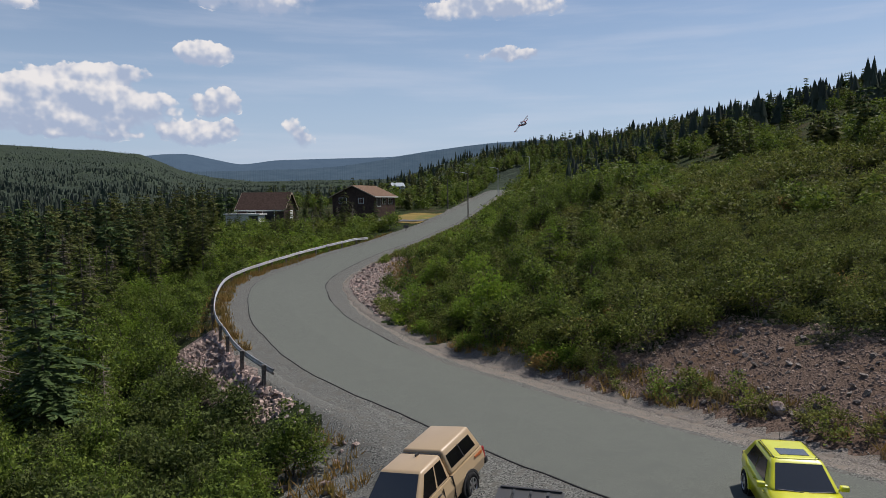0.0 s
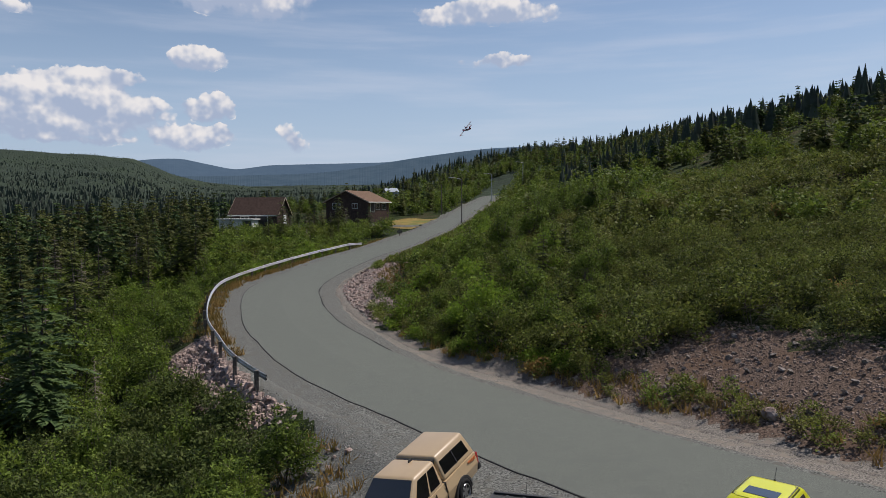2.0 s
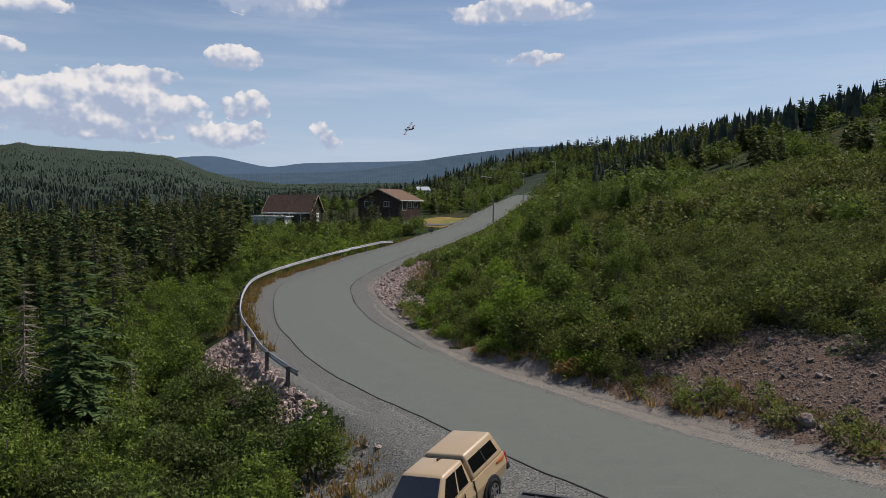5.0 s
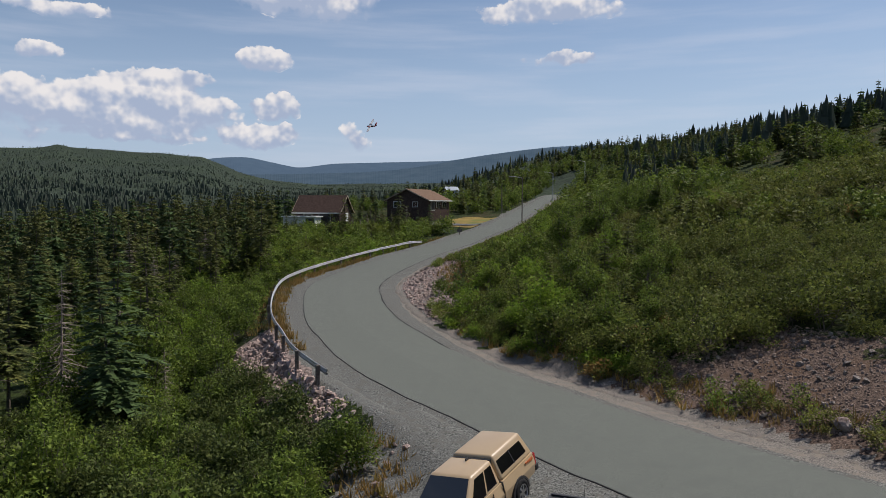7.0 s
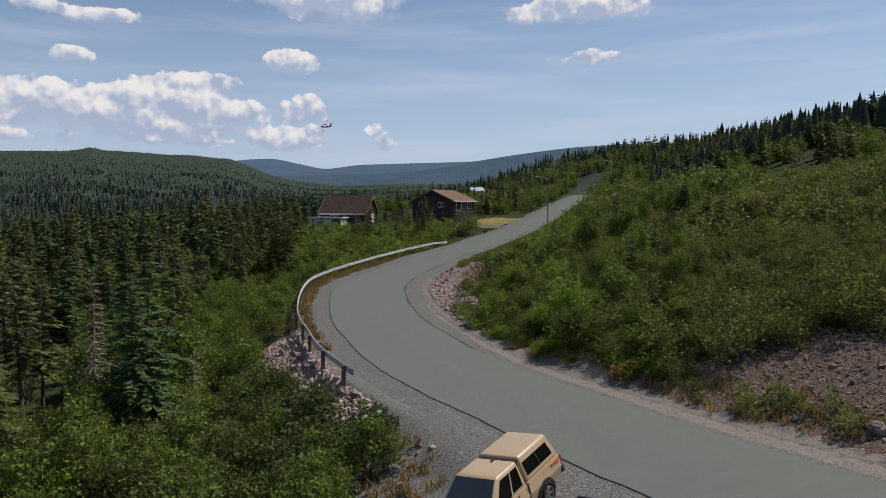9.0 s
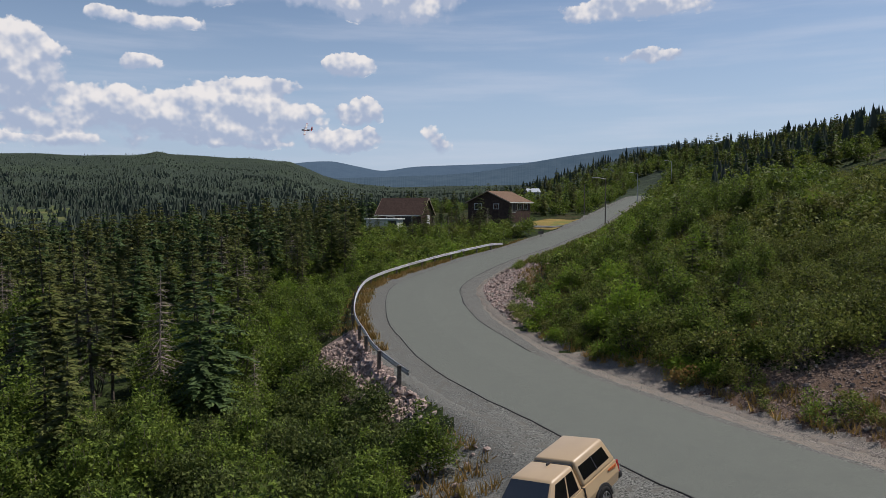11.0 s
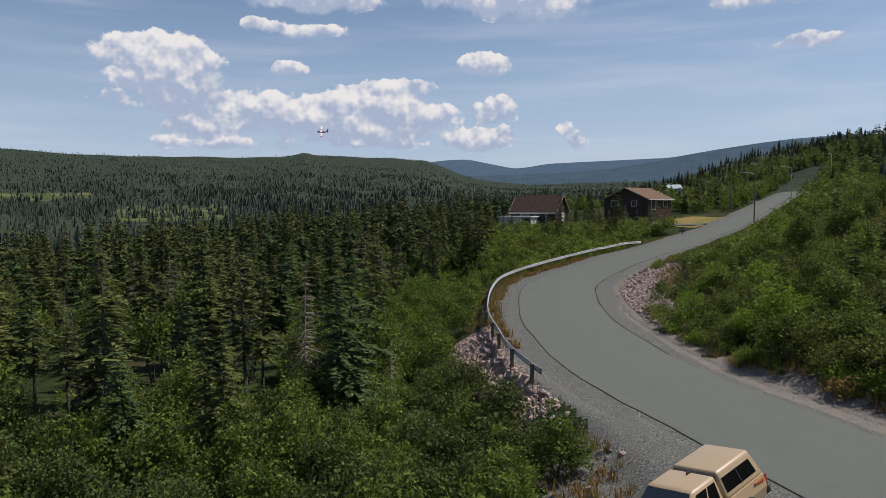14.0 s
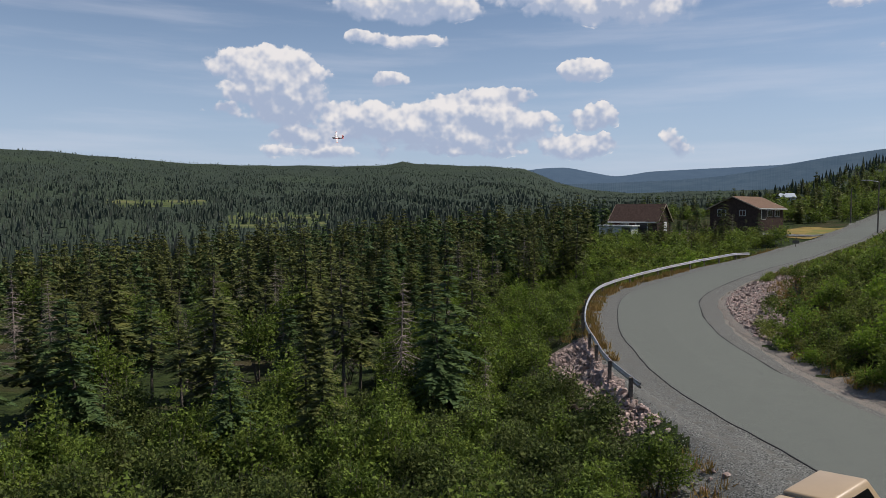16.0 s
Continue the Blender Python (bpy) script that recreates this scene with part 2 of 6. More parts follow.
# ---- the lie of the land ----
# road: x, y, half width
ROAD = [(24.0, -3.0, 3.3), (16.5, 6.9, 3.3), (11.4, 14.7, 3.3), (6.8, 21.5, 3.3), (4.2, 25.1, 3.35), (0.2, 31.2, 3.35), (-2.25, 34.6, 3.4), (-5.7, 40.1, 3.45),
        (-7.7, 44.3, 3.4), (-10.0, 49.3, 3.3), (-11.9, 54.9, 3.3), (-13.5, 60.9, 3.35), (-14.7, 66.9, 3.45), (-14.9, 71.3, 3.45), (-14.4, 76.3, 3.35),
        (-13.0, 83.8, 3.1), (-10.8, 92.5, 2.95), (-8.6, 98.8, 2.85), (-6.1, 106.2, 2.75), (-3.3, 117.4, 2.65), (0.0, 129.0, 2.5), (4.1, 151.0, 2.3), (12.1, 197.0, 2.0), (20.0, 240.0, 2.0), (29.0, 300.0, 2.0)]
ROAD_Y, ROAD_Z = (-5, 15, 20, 24, 30, 36, 50, 65, 80, 100, 140, 180, 230, 300), (1.9, 0.85, 0.6, 0.4, 0.12, 0, 0.5, 0.8, 1.5, 2.9, 5.9, 8.9, 12.7, 15.0)


def curve_through(points, step):
    p = np.array(points, dtype=float)
    p = np.vstack([2 * p[0] - p[1], p, 2 * p[-1] - p[-2]])
    out = []
    for i in range(1, len(p) - 2):
        n = max(2, int(np.linalg.norm(p[i + 1, :2] - p[i, :2]) / step))
        u = np.linspace(0, 1, n, endpoint=False)[:, None]
        a, b, c, d = p[i - 1], p[i], p[i + 1], p[i + 2]
        out.append(0.5 * (2 * b + (c - a) * u + (2 * a - 5 * b + 4 * c - d) * u ** 2 + (3 * b - a - 3 * c + d) * u ** 3))
    return np.vstack(out + [p[-2:-1]])


LINE = curve_through(ROAD, 0.8)
LINE[:, 2] = np.convolve(np.pad(LINE[:, 2], 8, mode="edge"), np.ones(17) / 17, mode="valid")
line_z = np.interp(LINE[:, 1], ROAD_Y, ROAD_Z)
line_z = np.convolve(np.pad(line_z, 12, mode="edge"), np.ones(25) / 25, mode="valid")
tang = np.gradient(LINE[:, :2], axis=0)
tang /= np.linalg.norm(tang, axis=1)[:, None]
RIGHT = np.stack([tang[:, 1], -tang[:, 0]], 1)


def to_road(x, y):
    """Signed way past the road's edge (right positive, inside the road near zero), side, height and half width of the road there."""
    x, y = np.atleast_1d(x).astype(float), np.atleast_1d(y).astype(float)
    k = np.zeros(len(x), dtype=int)
    for s in range(0, len(x), 20000):
        d2 = (x[s:s + 20000, None] - LINE[None, :, 0]) ** 2 + (y[s:s + 20000, None] - LINE[None, :, 1]) ** 2
        k[s:s + 20000] = d2.argmin(1)
    off = (x - LINE[k, 0]) * RIGHT[k, 0] + (y - LINE[k, 1]) * RIGHT[k, 1]
    dist = np.hypot(x - LINE[k, 0], y - LINE[k, 1])
    side = np.where(off >= 0, 1.0, -1.0)
    return dist - LINE[k, 2], side, line_z[k], LINE[k, 2]


# rise of the far land, and of the wooded ridge before it: turn to the left and height in degrees, without the trees
SKYLINE = [(-60, 4.0), (-10, 2.5), (4, 2.0), (15, 1.8), (18.0, 2.1), (20.5, 2.6), (22.0, 3.3), (23.2, 3.8), (26.2, 4.0), (30.8, 4.05), (32.0, 4.15), (32.9, 4.38), (33.8, 4.15), (35.4, 4.0), (38, 3.9),
           (46.9, 3.9), (54.9, 4.25), (62, 4.55), (75, 5.0), (110, 5.0)]
RIDGE = [(-60, 8.5), (-32, 8.0), (-26, 7.2), (-20, 6.4), (-14, 5.15), (-10, 4.75), (-4.4, 4.2), (0, 3.2), (4, 2.0), (8, 0.8), (14, -1.0), (20, -2.0), (110, -2.0)]
# the blue hills farthest off
BLUE = [(-16, 4.6), (-8, 5.0), (-4.4, 4.85), (-2.1, 4.62), (1.1, 4.2), (3.9, 3.75), (9, 3.6), (13.3, 3.45), (15.2, 3.15), (16.1, 3.08), (17.4, 3.35), (19.8, 3.85), (21.5, 3.8), (24.0, 3.5), (30.0, 2.6)]

NEAR_BLUE = [(-16, 4.4), (-8, 4.9), (-3.8, 4.72), (-2.0, 4.58), (0.0, 4.3), (2.0, 4.02), (3.6, 3.76), (5.5, 3.4), (8.2, 3.0), (11.0, 2.78), (16.0, 2.6), (24.0, 2.4)]


def swell(x, y, size, seed):
    return np.sin(x / size + seed) * np.sin(y / size * 1.3 + seed * 2.1) + 0.5 * np.sin(x / size * 2.3 + y / size * 1.7 + seed * 3.3)


def land(x, y):
    x, y = np.atleast_1d(x).astype(float), np.atleast_1d(y).astype(float)
    e, side, z0, hw = to_road(x, y)
    r = np.hypot(x, y)
    az = np.degrees(np.arctan2(-x, y))
    # hill side
    near_cut = smooth(48, 34, y)
    bank = 0.35 * np.clip(e - 2.2, 0, 7) * near_cut + 0.16 * np.clip(e - 2.5, 0, 9) * (1 - near_cut)
    hill = z0 + bank + 0.2 * np.clip(e - 9, 0, 52) + 0.2 * np.clip(e - 61, 0, 80) + 0.1 * np.clip(e - 22, 0, 70) * smooth(115, 160, y) + 0.25 * swell(x, y, 6.0, 1.0) * smooth(6, 20, e)
    # valley side
    drop = np.interp(y, (0, 24, 34, 80, 98, 112, 400), (2.2, 2.2, 3.4, 3.2, 1.2, 0.3, 0.0))
    vale = z0 - 0.4 * smooth(84, 100, y) - np.minimum(0.62 * np.clip(e - 2.4, 0, 20), drop) - 0.035 * np.clip(e - 22, 0, 260) + 0.3 * swell(x, y, 7.0, 2.0) * smooth(6, 16, e)
    z = np.where(side > 0, hill, vale)
    # the pad on which the pick-up stands
    pad = np.minimum(0.184 * (x - 0.07) + 0.061 * (y - 20.4), 0.3)
    pad = pad + (z0 - 0.06 - pad) * smooth(4.2, 1.9, e)
    on_pad = smooth(8.0, 5.0, np.hypot((x + 0.2) * 0.9, (y - 18.0) * 0.55)) * (side < 0)
    z = z * (1 - on_pad) + pad * on_pad
    near_road = e < 2.2 + 0.006 * np.clip(r - 60, 0, 200)
    z = np.where(near_road & ~((on_pad > 0.3) & (e > 0.3)), np.where(e > 1.4, np.minimum(z, z0 - 0.06 - 0.004 * np.clip(r - 60, 0, 200)), z0 - 0.22 - 0.004 * r), z)
    # far land rising to the skyline
    top = np.tan(np.radians(np.interp(az, *zip(*SKYLINE))))
    rr = np.interp(az, (-60, 20, 24, 62, 110), (2400, 2400, 2300, 2000, 2000))
    floor = np.interp(az, (-60, -20, -8, 4, 25, 110), (30, 26, 22, -2, -14, -14))
    u = np.clip((r - 260) / (rr - 260), 0, 1.0)
    far = floor + (8.7 + rr * top - floor) * u ** 1.25 + 3.0 * swell(x, y, 90, 4.0) * smooth(300, 700, r) * (u < 1)
    far = far - np.clip(r - rr, 0, 1e9) * 0.06
    crest = 8.7 + 470 * np.tan(np.radians(np.interp(az, *zip(*RIDGE))))
    mid = floor + (crest - floor) * np.clip((r - 240) / 230, 0, 1) ** 1.1 - np.clip(r - 470, 0, 1e9) * 0.1
    far = np.maximum(far, mid)
    w = smooth(190, 330, r)
    return z * (1 - w) + far * w


def land_at(x, y):
    return float(land(x, y)[0])


# ---- ground, road ----
def in_meadow(x, y):
    """Boggy clearings in the far woods: middle and half size in turn (degrees) and distance."""
    a, r = np.degrees(np.arctan2(-x, y)), np.hypot(x, y)
    wave = 0.25 * np.sin(a * 2.1) + 0.2 * np.sin(r * 0.05)
    got = np.zeros(np.shape(x), dtype=bool)
    for a0, da, r0, dr in ((43.0, 5.0, 600, 75), (52.0, 3.5, 760, 50)):
        got |= ((a - a0) / da) ** 2 + ((r - r0) / dr) ** 2 < 1 + wave
    return got


def make_ground():
    az = np.radians(np.concatenate([np.arange(-180, -50, 4.0), np.arange(-48, 74, 0.45), np.arange(76, 180, 4.0)]))
    rad = np.concatenate([[0.0, 3, 6, 8], np.geomspace(10, 140, 190)[0:], np.geomspace(143, 4700, 90)])
    A, R = np.meshgrid(az, rad, indexing="ij")
    x, y = (-np.sin(A) * R).ravel(), (np.cos(A) * R).ravel()
    z = land(x, y)
    na, nr = len(az), len(rad)
    i, j = np.meshgrid(np.arange(na), np.arange(nr - 1), indexing="ij")
    i2 = (i + 1) % na
    faces = np.stack([i * nr + j, i * nr + j + 1, i2 * nr + j + 1, i2 * nr + j], -1).reshape(-1, 4)
    cx, cy = x[faces].mean(1), y[faces].mean(1)
    # the seam behind the camera
    e, side, z0, hw = to_road(cx, cy)
    r = np.hypot(cx, cy)
    jit = 0.6 * swell(cx, cy, 0.9, 3.0) + 0.2 * swell(cx, cy, 0.7, 5.0)
    kind = np.full(len(faces), 3)                                   # soil under growth
    kind[(side > 0) & (e < 2.6 + jit)] = 1
    kind[(side > 0) & (e < 4.0) & (cy < 42)] = 1
    kind[(side < 0) & (e < 2.6 + 0.6 * jit)] = 0
    cut = (side > 0) & (e > 2.4 + 0.4 * jit) & (e < 9.3 + 1.6 * jit) & (cy < 34 + jit) & (r > 12)
    kind[cut] = 2
    kind[(np.hypot((cx + 0.2) * 0.9, (cy - 18.0) * 0.55) < 7.2 + jit) & (side < 0) & (cx > -5.5 + 1.2 * jit)] = 0
    kind[(side > 0) & (e < 6.5 + 1.5 * jit) & (cy > 50) & (cy < 82)] = 1
    kind[(side < 0) & (e > 2.3 + 0.3 * jit) & (e < 5.0 + jit) & (cy > 34) & (cy < 47)] = 6
    kind[r > 210] = 4
    kind[in_meadow(cx, cy)] = 5
    me = mesh_of("ground", np.stack([x, y, z], 1), faces, [M["gravel"], M["pale_gravel"], M["dirt"], M["soil"], M["far_forest"], M["meadow"], M["rock_fill"]], kind, True)
    return tagged(new("ground", me), "rolling wooded land with gravel verges and a dirt cutting", "ground", kind="structure")


def strip(name, lo, hi, lift, skirt, mat, first=0, last=None, ragged=0.0):
    """A band along the road between two offsets from the centre (functions of the station), with edges that go down into the ground."""
    ks = np.arange(first, len(LINE) if last is None else last)
    a = np.array([lo(k) for k in ks]) + ragged * np.array([noise.noise((k * 0.35, 1.0, lo(k))) + 0.7 * noise.noise((k * 1.3, 4.0, lo(k))) for k in ks])
    b = np.array([hi(k) for k in ks]) + ragged * np.array([noise.noise((k * 0.35, 7.0, hi(k))) + 0.7 * noise.noise((k * 1.3, 9.0, hi(k))) for k in ks])
    cols = 7
    rows = []
    for c in range(-1, cols + 1):
        u = min(max(c / (cols - 1), 0), 1)
        off = a + (b - a) * u
        z = line_z[ks] + lift(off, LINE[ks, 2]) - (skirt if c in (-1, cols) else 0)
        rows.append(np.stack([LINE[ks, 0] + RIGHT[ks, 0] * off, LINE[ks, 1] + RIGHT[ks, 1] * off, z], 1))
    v = np.stack(rows, 1)
    n, m = v.shape[:2]
    i, j = np.meshgrid(np.arange(n - 1), np.arange(m - 1), indexing="ij")
    faces = np.stack([i * m + j, i * m + j + 1, (i + 1) * m + j + 1, (i + 1) * m + j], -1).reshape(-1, 4)
    return new(name, mesh_of(name, v.reshape(-1, 3), faces, [mat], None, False))


ground = make_ground()
road = strip("road", lambda k: -LINE[k, 2], lambda k: LINE[k, 2], lambda o, h: 0.05 - 0.02 * np.abs(o), 0.12, M["asphalt"], ragged=0.06)
tagged(road, "winding grey-green asphalt road without markings", "road", kind="structure")
verge_l = strip("gravel_shoulder_west", lambda k: -LINE[k, 2] - 2.0, lambda k: -LINE[k, 2] + 0.2, lambda o, h: -0.035 - 0.06 * np.clip(np.abs(o) - h, 0, 3), 1.1, M["gravel"], ragged=0.22)
tagged(verge_l, "grey gravel shoulder along the outer bend", "shoulder", kind="structure")
verge_r = strip("gravel_shoulder_east", lambda k: LINE[k, 2] - 0.2, lambda k: LINE[k, 2] + 1.7, lambda o, h: -0.035 - 0.04 * np.clip(np.abs(o) - h, 0, 3), 1.1, M["pale_gravel"], ragged=0.25)
tagged(verge_r, "pale gravel shoulder below the hillside", "shoulder", kind="structure")
tar_l = strip("asphalt_edge_west", lambda k: -LINE[k, 2] - 0.055, lambda k: -LINE[k, 2] + 0.03, lambda o, h: -0.02 + 0 * o, 0.1, M["tar"], ragged=0.06)
tagged(tar_l, "dark broken edge of the asphalt", "road edge", kind="structure")

grey_r = strip("gravel_edge_east", lambda k: LINE[k, 2] - 0.15, lambda k: LINE[k, 2] + float(np.interp(LINE[k, 1], (20, 34, 46, 60, 100, 130), (0.35, 0.6, 1.2, 1.6, 1.5, 0.9))), lambda o, h: -0.022 - 0.04 * np.clip(np.abs(o) - h, 0, 3), 0.3, M["gravel"], ragged=0.2)
tagged(grey_r, "dark grey crushed gravel along the inner bend", "shoulder", kind="structure")
tar_r = strip("asphalt_edge_east", lambda k: LINE[k, 2] - 0.03, lambda k: LINE[k, 2] + 0.06, lambda o, h: -0.012 + 0 * o, 0.1, M["tar"], int(np.searchsorted(LINE[:, 1], 40)), ragged=0.07)
tagged(tar_r, "dark broken edge of the asphalt", "road edge", kind="structure")

# ---- plants ----
M["spruce_leaf"] = foliage("spruce_needles", (0.028, 0.042, 0.014), (0.19, 0.215, 0.066), (0.20, 0.19, 0.055), 0.33, 0.5)
M["fir_leaf"] = foliage("fir_needles", (0.024, 0.05, 0.02), (0.135, 0.20, 0.07), (0.12, 0.17, 0.05), 0.32, 0.5)
M["alder_leaf"] = foliage("alder_leaves", (0.022, 0.045, 0.008), (0.19, 0.265, 0.042), (0.20, 0.24, 0.042), 0.38, 0.5)
M["thicket_leaf"] = foliage("thicket_leaves", (0.016, 0.032, 0.008), (0.135, 0.175, 0.042), (0.15, 0.155, 0.045), 0.34, 0.5)
M["shrub_leaf"] = foliage("shrub_leaves", (0.022, 0.038, 0.009), (0.21, 0.245, 0.05), (0.20, 0.18, 0.055), 0.36, 0.5)
M["pale_leaf"] = foliage("bright_leaves", (0.08, 0.15, 0.016), (0.21, 0.30, 0.035), (0.22, 0.27, 0.038), 0.5, 0.2)
M["dry_grass"] = foliage("dry_grass", (0.16, 0.11, 0.035), (0.34, 0.21, 0.07), (0.12, 0.13, 0.03), 0.3, 0.2)
M["bark"] = material("bark", (0.06, 0.05, 0.042), (0.16, 0.14, 0.12), 9.0, 0.95, bump=0.8)
M["dead_twig"] = material("dead_twig", (0.16, 0.13, 0.11), (0.32, 0.27, 0.23), 7.0, 0.95, bump=0.3)


def rnd_dirs(rng, n):
    v = rng.normal(size=(n, 3))
    return v / np.linalg.norm(v, axis=1)[:, None]


def blades(base, along, across):
    """Pointed leaves from their base points, long axes and half-width axes: vertices and faces."""
    n = len(base)
    v = np.stack([base + across, base + along, base - across], 1).reshape(-1, 3)
    return v, np.arange(3 * n).reshape(-1, 3)


def joined(lists):
    vs, fs, k = [], [], 0
    for v, f in lists:
        vs.append(v)
        fs.append(f + k)
        k += len(v)
    return np.vstack(vs), np.vstack(fs)


def stem(points, radii, sides=6):
    pts = np.array(points, dtype=float)
    ang = np.linspace(0, 2 * np.pi, sides, endpoint=False)
    ring = np.stack([np.cos(ang), np.sin(ang), 0 * ang], 1)
    v = (pts[:, None, :] + ring[None] * np.array(radii)[:, None, None]).reshape(-1, 3)
    f = []
    for i in range(len(pts) - 1):
        for s in range(sides):
            f.append((i * sides + s, i * sides + (s + 1) % sides, (i + 1) * sides + (s + 1) % sides, (i + 1) * sides + s))
    return v, np.array(f)


def twig(a, b, w):
    """A thin three-sided stick."""
    a, b = np.array(a, float), np.array(b, float)
    d = b - a
    s = np.cross(d, (0.3, 0.2, 1.0))
    s = s / (np.linalg.norm(s) + 1e-9) * w
    u = np.cross(d, s)
    u = u / (np.linalg.norm(u) + 1e-9) * w
    v = np.array([a + s, a - 0.5 * s + u, a - 0.5 * s - u, b + s * 0.3, b - 0.15 * s + u * 0.3, b - 0.15 * s - u * 0.3])
    return v, np.array([(0, 1, 4, 3), (1, 2, 5, 4), (2, 0, 3, 5)])


def spruce(seed, height, width, bare=0.1, leafy=1.0, whorls=26, per=7, leaf="spruce_leaf", thick=1.0, kind="spruce_tree", label=""):
    """A conifer: tapered trunk, whorls of drooping boughs with sprays of needles, ragged outline."""
    rng = np.random.default_rng(seed)
    lean = rng.normal(0, 0.03, 2)
    tall = np.linspace(0, 1, 7)
    sticks = [stem([(lean[0] * height * u, lean[1] * height * u, height * u - 0.3 * (u == 0)) for u in tall], [0.014 * height * (1 - 0.93 * u) for u in tall])]
    sprays = []
    for w in range(whorls):
        u = bare + (1 - bare) * (w + rng.uniform(-0.3, 0.3)) / whorls
        u = min(max(u, 0.03), 0.985)
        reach = width * (1 - u) ** 0.85 * min(1, 0.55 + 1.6 * (u - bare * 0.6)) + 0.12
        n = max(4, int(per * (0.6 + 0.6 * (1 - u)) + rng.uniform(-1, 1)))
        reach *= rng.uniform(0.6, 1.2)
        phase = rng.uniform(0, 6.28)
        for b in range(n):
            a = phase + 6.283 * (b + rng.uniform(-0.3, 0.3)) / n
            L = reach * (rng.uniform(0.4, 1.3) if thick == 1 else rng.uniform(0.7, 1.1))
            root = np.array([lean[0] * height * u, lean[1] * height * u, height * u])
            out = np.array([math.cos(a), math.sin(a), 0])
            fall = rng.uniform(-0.35, 0.05) - 0.25 * (1 - u)
            tip = root + out * L + np.array([0, 0, L * fall])
            dead = rng.uniform() > leafy or (u < bare + 0.06 and bare > 0.12)
            if (u < 0.5 and thick == 1) or dead:
                sticks.append(twig(root, root + (tip - root) * 0.9, 0.012 + 0.008 * L))
            if dead:
                for q in range(3):
                    s = root + (tip - root) * rng.uniform(0.3, 0.9)
                    sticks.append(twig(s, s + rng.normal(0, 0.16, 3) * L, 0.008))
                continue
            m = max(2, int((4 + 5 * L) * thick))
            t = np.linspace(0.22, 1.0, m) + rng.uniform(-0.05, 0.05, m)
            side = np.cross(out, (0, 0, 1.0))
            base = root + (tip - root) * t[:, None] + np.stack([0 * t, 0 * t, 0.05 * L * np.sin(t * 3.1)], 1)
            for sgn in (-1, 1):
                along = out * rng.uniform(0.35, 0.75, (m, 1)) + side * sgn * rng.uniform(0.35, 0.9, (m, 1)) + np.array([0, 0, 1]) * (rng.uniform(-0.3, 0.12, (m, 1)) if thick == 1 else rng.uniform(-0.5, 0.15, (m, 1)))
                along *= (0.16 + 0.36 * L * (1.05 - t[:, None]) + 0.08) / thick ** 0.6
                across = np.cross(along, np.array([0, 0, 1.0]) + (0.45 if thick == 1 else 1.1) * rnd_dirs(rng, m)) * (0.3 if thick == 1 else 0.42)
                sprays.append(blades(base, along, across))
            sprays.append(blades(tip[None] - (tip - root)[None] * 0.22, (tip - root)[None] * 0.34, side[None] * (0.06 + 0.07 * L)))
    tree = new(kind)
    part_np("trunk", joined(sticks), M["bark"] if leafy > 0.3 else M["dead_twig"], tree)
    if sprays:
        part_np("crown", joined(sprays), M[leaf], tree)
    return tagged(tree, label or "tall dark green spruce with drooping ragged boughs", "tree")


def part_np(name, vf, mat, parent=None):
    ob = new(name, mesh_of(name, vf[0], vf[1], [mat]))
    ob.parent = parent
    return ob


